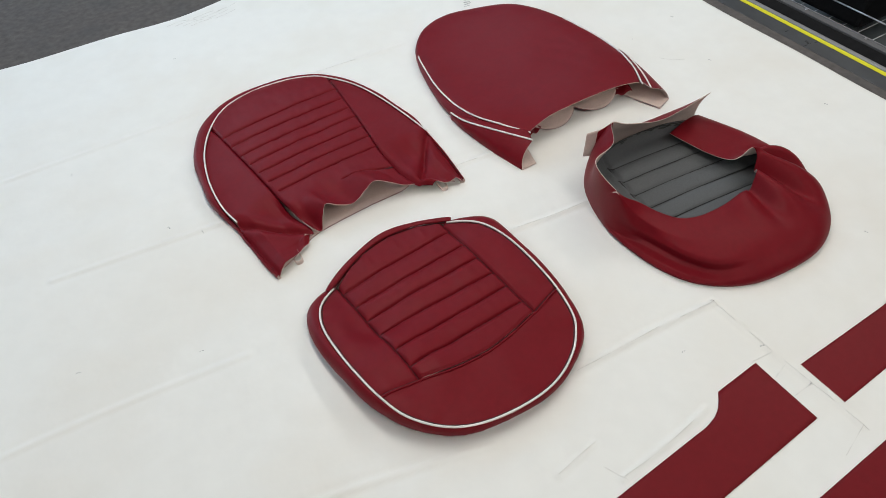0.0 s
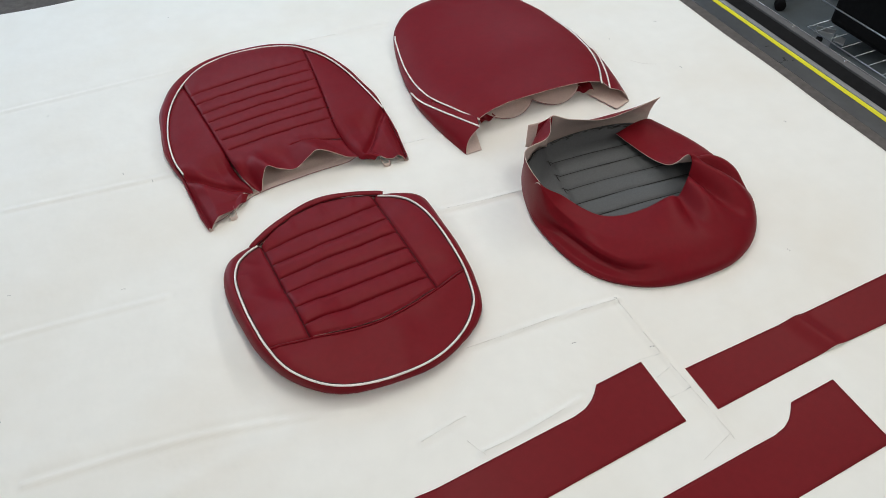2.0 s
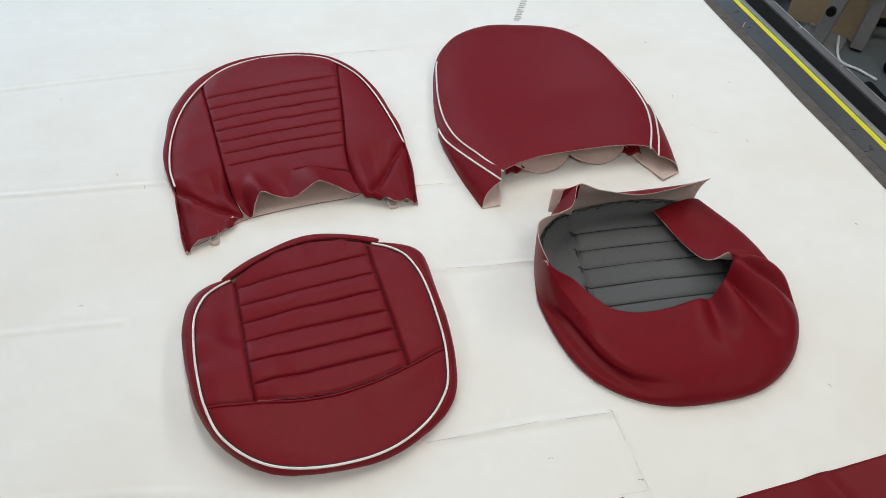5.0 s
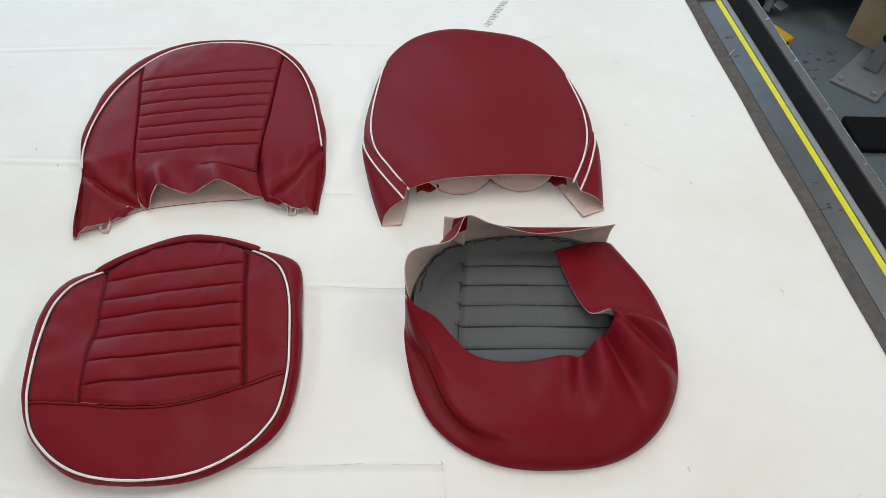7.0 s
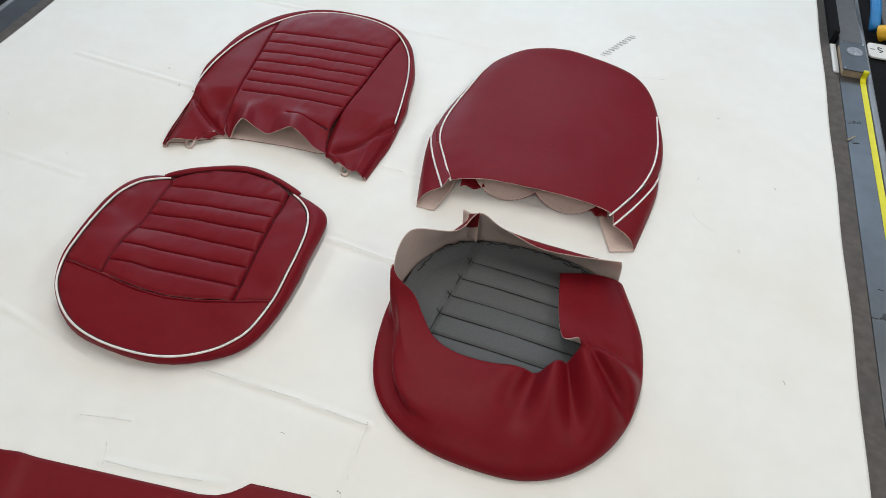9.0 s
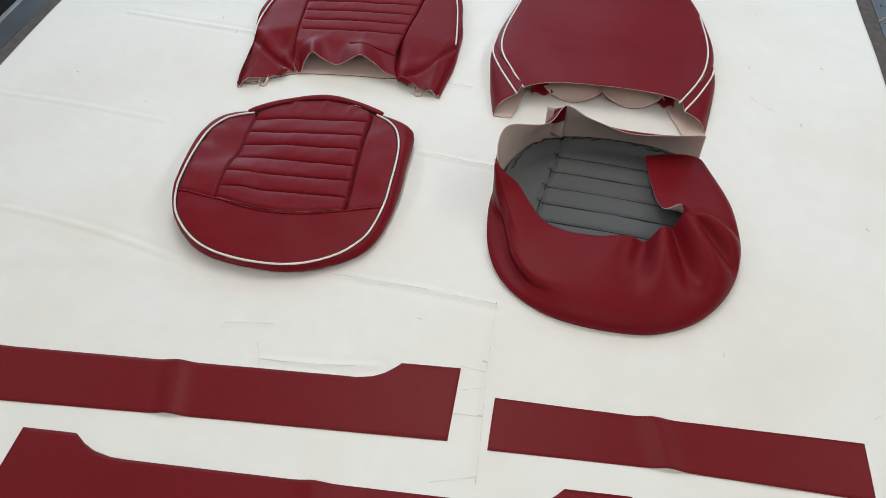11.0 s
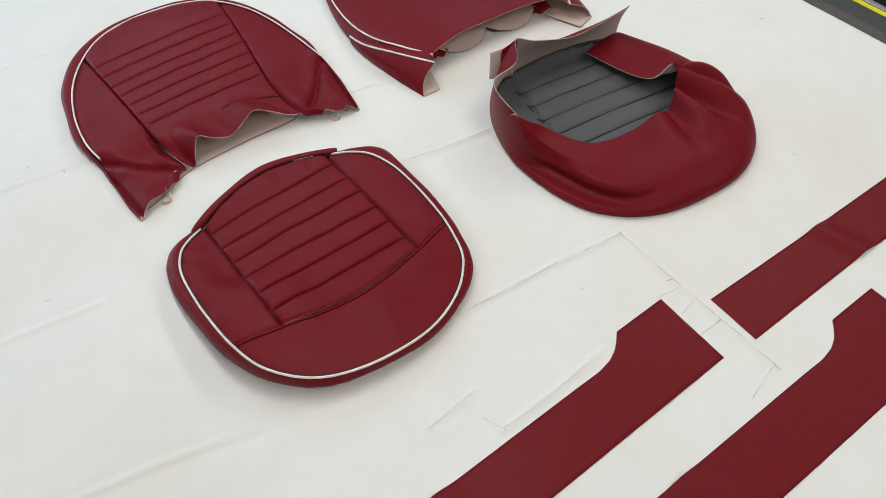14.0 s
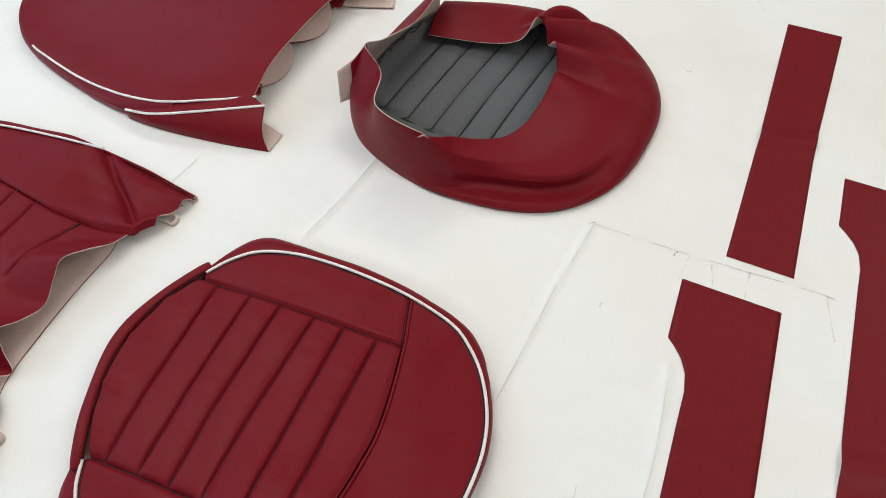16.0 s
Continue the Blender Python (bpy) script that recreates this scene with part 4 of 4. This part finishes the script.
written("3m", 0.014, pose(0.795, 0.438, -0.0026, 0, 0, 78), table, "handwritten 3m in black marker")
inked([[(0.772, 0.441), (0.782, 0.440)], [(0.806, 0.436), (0.813, 0.435)], [(0.79, 0.512), (0.80, 0.51)]], -0.0024, table, "black marker tick")
inked([[(0.778, 1.004), (0.783, 1.005)], [(0.788, 1.006), (0.793, 1.010), (0.789, 1.013), (0.793, 1.017)], [(0.797, 1.006), (0.799, 1.014)], [(0.804, 1.019), (0.802, 1.012), (0.806, 1.010)]],
      -0.0024, table, "illegible marker scrawl", 0.0018)
inked([[(0.782, 0.933), (0.795, 0.936)]], -0.0024, table, "black marker tick", 0.003)
chip = tube("wood_sliver", curve([(0.768, 0.934, 0.0002), (0.786, 0.952, 0.002)], 8), 0.0016, CARD, None, sides=6)
tagged(chip, "thin pale wooden sliver lying on the steel edge plate", "wood sliver")

block = thing("end_block", 0.80, 1.24, -0.003, "grey cover plate with machined disc on a raw wooden end block", "end block")
part("body", box(0.775, 1.192, -0.0028, 0.830, 1.316, 0.0148, 0.0012), RAW_WOOD, block, "pale raw wooden body")
part("cover_plate", box(0.772, 1.190, 0.015, 0.832, 1.318, 0.018, 0.0008), STEEL, block, "dark grey steel cover plate")
disc = part("disc", cyl(0.0195, 0.0195, 0.0012, pose(0.805, 1.275, 0.0187), 40, 0.0003), DULL_ALU, block, "turned aluminium disc", smooth=False)
for rr in (0.005, 0.010, 0.015):
    ring = [(0.805 + rr * math.cos(a), 1.275 + rr * math.sin(a), 0.0193) for a in np.linspace(0, 2 * math.pi, 36, endpoint=False)]
    tube("turning_ring", np.array(ring), 0.0005, ALU, disc, closed=True, sides=5)
for bx in (0.777, 0.827):
    for by in (1.196, 1.312):
        part("screw", cyl(0.0026, 0.002, 0.002, pose(bx, by, 0.0188), 12), ALU, block)
part("clear_strip", box(0.758, 1.20, -0.0022, 0.771, 1.325, 0.0015, 0.0005), LABEL_W, block, "milky white plastic strip")
sheet("tape_tail", np.stack([curve([(q, 1.176, -0.0018), (q, 1.1885, 0.002), (q, 1.1886, 0.014), (q, 1.190, 0.0187), (q, 1.197, 0.0190)], 24) for q in (0.818, 0.831)]), [YELLOW, YELLOW], tape, thick=0.0004)
bar = part("gantry_bar", box(0.756, 1.33, -0.002, 0.770, 3.2, 0.034, 0.002), BLACK, None)
tagged(bar, "black anodised gantry bar standing on the table edge", "gantry bar")
cover = part("rail_cover", box(0.774, 1.322, -0.002, 0.829, 3.2, 0.016, 0.002), FLANGE, None)
tagged(cover, "dark grey painted rail cover along the table edge", "rail cover")
plate = thing("label_plate", 0.895, 1.335, -0.004, "white label plate with marker writing bolted on the rail", "label plate")
bm = box(0.850, 1.300, -0.0038, 0.940, 1.366, 0.000, 0)
bmesh.ops.bevel(bm, geom=[e for e in bm.edges if abs(e.verts[0].co.z - e.verts[1].co.z) > 0.001], offset=0.012, segments=4, affect="EDGES", profile=0.5)
part("plate", bm, LABEL_W, plate, "white plastic plate")
inked([[(0.855, 1.335), (0.865, 1.336)], [(0.884, 1.345), (0.874, 1.346), (0.876, 1.336), (0.884, 1.332), (0.876, 1.324)], [(0.900, 1.345), (0.899, 1.325)], [(0.893, 1.332), (0.899, 1.323), (0.906, 1.333)]], 0.0008, plate, "black marker strokes", 0.003)
for by in (1.32, 1.346):
    part("screw", cyl(0.003, 0.003, 0.002, pose(0.928, by, 0.001), 10), GREY_PAINT, plate)
stop = thing("emergency_stop", 0.90, 1.40, -0.004, "red mushroom emergency stop button on a yellow housing", "stop button")
tilt = pose(0.893, 1.400, 0.016, 0, 58, -20)
part("housing", cyl(0.021, 0.017, 0.034, tilt, 28, 0.003), PLASTIC_Y, stop, "yellow plastic housing", True)
part("stem", cyl(0.008, 0.008, 0.010, tilt @ pose(0, 0, 0.021), 20), BLACK, stop)
part("button", cyl(0.014, 0.011, 0.013, tilt @ pose(0, 0, 0.031), 28, 0.003), PLASTIC_R, stop, "red mushroom button", True)
hose = tube("air_hose", curve([(0.868, 1.415, 0.010), (0.865, 1.50, 0.045), (0.852, 1.62, 0.060), (0.845, 1.85, 0.060), (0.842, 2.2, 0.046)], 50), 0.013, PLASTIC_B, None, sides=14)
tagged(hose, "bright blue plastic air hose lying along the rail", "hose")


# ---- things on the floor beside the table ----
def caster(parent, x, y, r=0.05):
    wheel = part("wheel", cyl(r, r, 0.028, pose(x, y, FLOOR + r, 90, 0, 35), 32, 0.006), BLACK, parent, "black rubber castor wheel", True)
    part("hub", cyl(r * 0.45, r * 0.45, 0.034, pose(x, y, FLOOR + r, 90, 0, 35), 20, 0.002), GREY_PAINT, wheel)
    bm = box(-0.022, -0.05, 0, -0.018, 0.03, r * 2.1, 0.001, pose(x, y, FLOOR + r * 0.4, 0, 0, 35))
    part("fork", bm, WIRE, parent, "zinc castor fork")
    bm = box(0.018, -0.05, 0, 0.022, 0.03, r * 2.1, 0.001, pose(x, y, FLOOR + r * 0.4, 0, 0, 35))
    part("fork", bm, WIRE, parent)
    part("brake_lever", box(-0.03, -0.085, 0.078, 0.03, -0.04, 0.084, 0.001, pose(x, y, FLOOR, 14, 0, 35)), WIRE, parent)


trolley = thing("workshop_trolley", 2.3, 2.8, FLOOR, "blue workshop trolley on black castors", "trolley")
part("deck", box(1.79, 2.38, FLOOR + 0.13, 2.6, 3.3, FLOOR + 0.17, 0.004), GREY_PAINT, trolley, "grey steel deck")
part("cabinet", box(1.86, 2.55, FLOOR + 0.172, 2.6, 3.3, FLOOR + 0.75, 0.01), PLASTIC_B, trolley, "dark blue cabinet body")
for cx, cy in ((1.745, 2.47), (1.76, 3.02), (2.5, 2.5), (2.5, 3.1)):
    caster(trolley, cx, cy, 0.055)
    part("mounting_arm", box(min(cx, 2.45) - 0.01, cy - 0.03, FLOOR + 0.122, max(cx, 1.85) + 0.01, cy + 0.03, FLOOR + 0.1295, 0.001), GREY_PAINT, trolley)

bracket = thing("yellow_dolly", 1.68, 2.19, FLOOR, "low yellow plastic dolly on the floor beside the table", "dolly")
part("body", box(-0.06, -0.06, 0, 0.06, 0.06, 0.06, 0.010, pose(1.68, 2.19, FLOOR, 0, 0, 25)), PLASTIC_Y, bracket, "moulded yellow body", True)
for k in (-0.02, 0.02):
    part("slot", box(k - 0.008, -0.0625, 0.02, k + 0.008, -0.059, 0.045, 0.001, pose(1.68, 2.19, FLOOR, 0, 0, 25)), BLACK, bracket, "dark slot")

stand = thing("machine_stand", 2.05, 1.98, FLOOR, "grey painted steel machine stand with a flat foot plate", "machine stand")
bm = box(-0.17, -0.10, 0, 0.20, 0.10, 0.014, 0.004, pose(2.02, 1.95, FLOOR, 0, 0, 40))
part("foot_plate", bm, GREY_PAINT, stand, "scuffed grey foot plate")
part("leg", box(-0.03, -0.03, 0.0, 0.03, 0.03, 0.62, 0.006, pose(2.04, 1.98, FLOOR + 0.014, 6, 4, 40)), GREY_PAINT, stand)
part("leg", box(-0.03, -0.03, 0.0, 0.03, 0.03, 0.62, 0.006, pose(2.20, 1.90, FLOOR + 0.010, 0, 8, 40)), GREY_PAINT, stand)
part("cross_bar", box(-0.24, -0.025, 0, 0.24, 0.025, 0.05, 0.006, pose(2.06, 2.05, FLOOR + 0.30, 0, 0, -50)), GREY_PAINT, stand)
part("adjusting_knob", cyl(0.022, 0.018, 0.03, pose(2.0, 1.93, FLOOR + 0.20, 0, 90, 40), 8, 0.003), BLACK, stand, "black star knob")
for a, b in ((-0.14, -0.07), (-0.14, 0.07), (0.16, 0.07)):
    part("bolt", cyl(0.011, 0.011, 0.012, pose(2.02, 1.95, FLOOR, 0, 0, 40) @ pose(a, b, 0.02), 6), WIRE, stand)

carton = thing("cardboard_box", 2.5, 2.35, FLOOR, "tall brown cardboard box with dark printing", "box")
cm = pose(2.36, 2.22, FLOOR, 0, 0, 32)
part("body", box(-0.26, -0.18, 0.001, 0.26, 0.18, 0.62, 0.004, cm), CARD, carton, "plain brown cardboard body")
for k, (a, b) in enumerate(((-0.16, 0.10), (-0.06, 0.14), (0.06, 0.08))):
    part("print_bar", box(a, -0.184, 0.33 - 0.05 * (k % 2), a + b * 0.55, -0.1805, 0.37 - 0.05 * (k % 2), 0, cm), INK, carton, "dark printed bar")

mat = part("cable_duct", box(-0.10, -0.10, 0.0, 0.22, 0.09, 0.03, 0.010, pose(1.85, 1.57, FLOOR, 0, 0, -6)), BLACK, None)
tagged(mat, "black ribbed rubber cable duct lying on the floor", "cable duct")
cable = tube("power_cable", curve([(2.12, 1.95, FLOOR + 0.05), (2.06, 1.83, FLOOR + 0.012), (2.10, 1.74, FLOOR + 0.010), (2.13, 1.66, FLOOR + 0.008)], 40), 0.006, LABEL_W, None)
tagged(cable, "thin white power cable trailing on the floor", "cable")

BX, BY0, BY1 = 2.10, 0.55, 1.42
basket = thing("wire_basket", 2.4, 1.0, FLOOR, "zinc wire basket trolley holding black bins", "wire basket")
wz = FLOOR + 0.09


def wire(p, q, r=0.0021):
    tube("wire", np.array([p, q], float), r, WIRE, basket, sides=6)


for z in (wz, wz + 0.14, wz + 0.30):
    for p, q in (((BX, BY0), (BX, BY1)), ((BX, BY1), (2.8, BY1)), ((BX, BY0), (2.8, BY0)), ((2.8, BY0), (2.8, BY1))):
        wire((*p, z), (*q, z), 0.0032)
for k in range(1, 12):
    wire((BX, BY0 + 0.075 * k, wz), (2.8, BY0 + 0.075 * k, wz))
for k in range(1, 30):
    wire((BX + 0.0235 * k, BY1, wz), (BX + 0.0235 * k, BY1, wz + 0.30))
for k in range(5):
    wire((BX, BY0 + 0.2 * k, wz), (BX, BY0 + 0.2 * k, wz + 0.30))
for cx, cy in ((BX + 0.04, BY0 + 0.05), (BX + 0.04, BY1 - 0.05), (2.76, BY0 + 0.05), (2.76, BY1 - 0.05)):
    caster(basket, cx, cy, 0.038)
bin_ = part("black_bin", box(2.20, 1.08, wz + 0.005, 2.74, 1.405, wz + 0.34, 0.02), BLACK, None)
tagged(bin_, "black plastic storage bin inside the wire basket", "bin")
chair = thing("chair_base", 2.35, 2.0, FLOOR, "black swivel chair base on the floor", "chair base")
for k in range(5):
    a = math.radians(72 * k + 69)
    p = np.array([[2.46, 1.86, FLOOR + 0.11], [2.46 + 0.28 * math.cos(a), 1.86 + 0.28 * math.sin(a), FLOOR + 0.07]])
    tube("spoke", p, 0.02, BLACK, chair, sides=8)
    part("castor", cyl(0.026, 0.026, 0.04, pose(p[1][0], p[1][1], FLOOR + 0.026, 90, 0, 72 * k), 20, 0.004), BLACK, chair, "", True)
part("column", cyl(0.03, 0.03, 0.4, pose(2.46, 1.86, FLOOR + 0.30), 20), BLACK, chair)

# dirt trodden into the floor paint
for k in range(30):
    x, y = random.gauss(1.88, 0.07), random.gauss(2.05, 0.10)
    if k > 20:
        x, y = random.uniform(1.6, 2.3), random.uniform(1.5, 2.6)
    r = random.uniform(0.004, 0.014)
    ring = [(x + r * random.uniform(0.5, 1.2) * math.cos(t), y + r * random.uniform(0.5, 1.2) * math.sin(t), FLOOR + 0.0012) for t in np.linspace(0, 2 * math.pi, 9, endpoint=False)]
    ob = raw_part("dirt_patch", ring, [tuple(range(9))], DUST, None, smooth=False)
    tagged(ob, "flat dark dirt smear on the grey floor", "dirt", "dirt on the floor")

# ---- ceiling lamps' housings ----
for lx in (-2.3, -0.2, 1.9):
    for ly in (-1.6, 0.9, 3.4):
        lamp_case = part("ceiling_lamp", box(lx - 0.16, ly - 0.78, CEIL - 0.085, lx + 0.16, ly + 0.78, CEIL - 0.001, 0.004), LAMP_WHITE, None)
        tagged(lamp_case, "white ceiling lamp housing with fluorescent tubes", "ceiling lamp", "ceiling lamps")
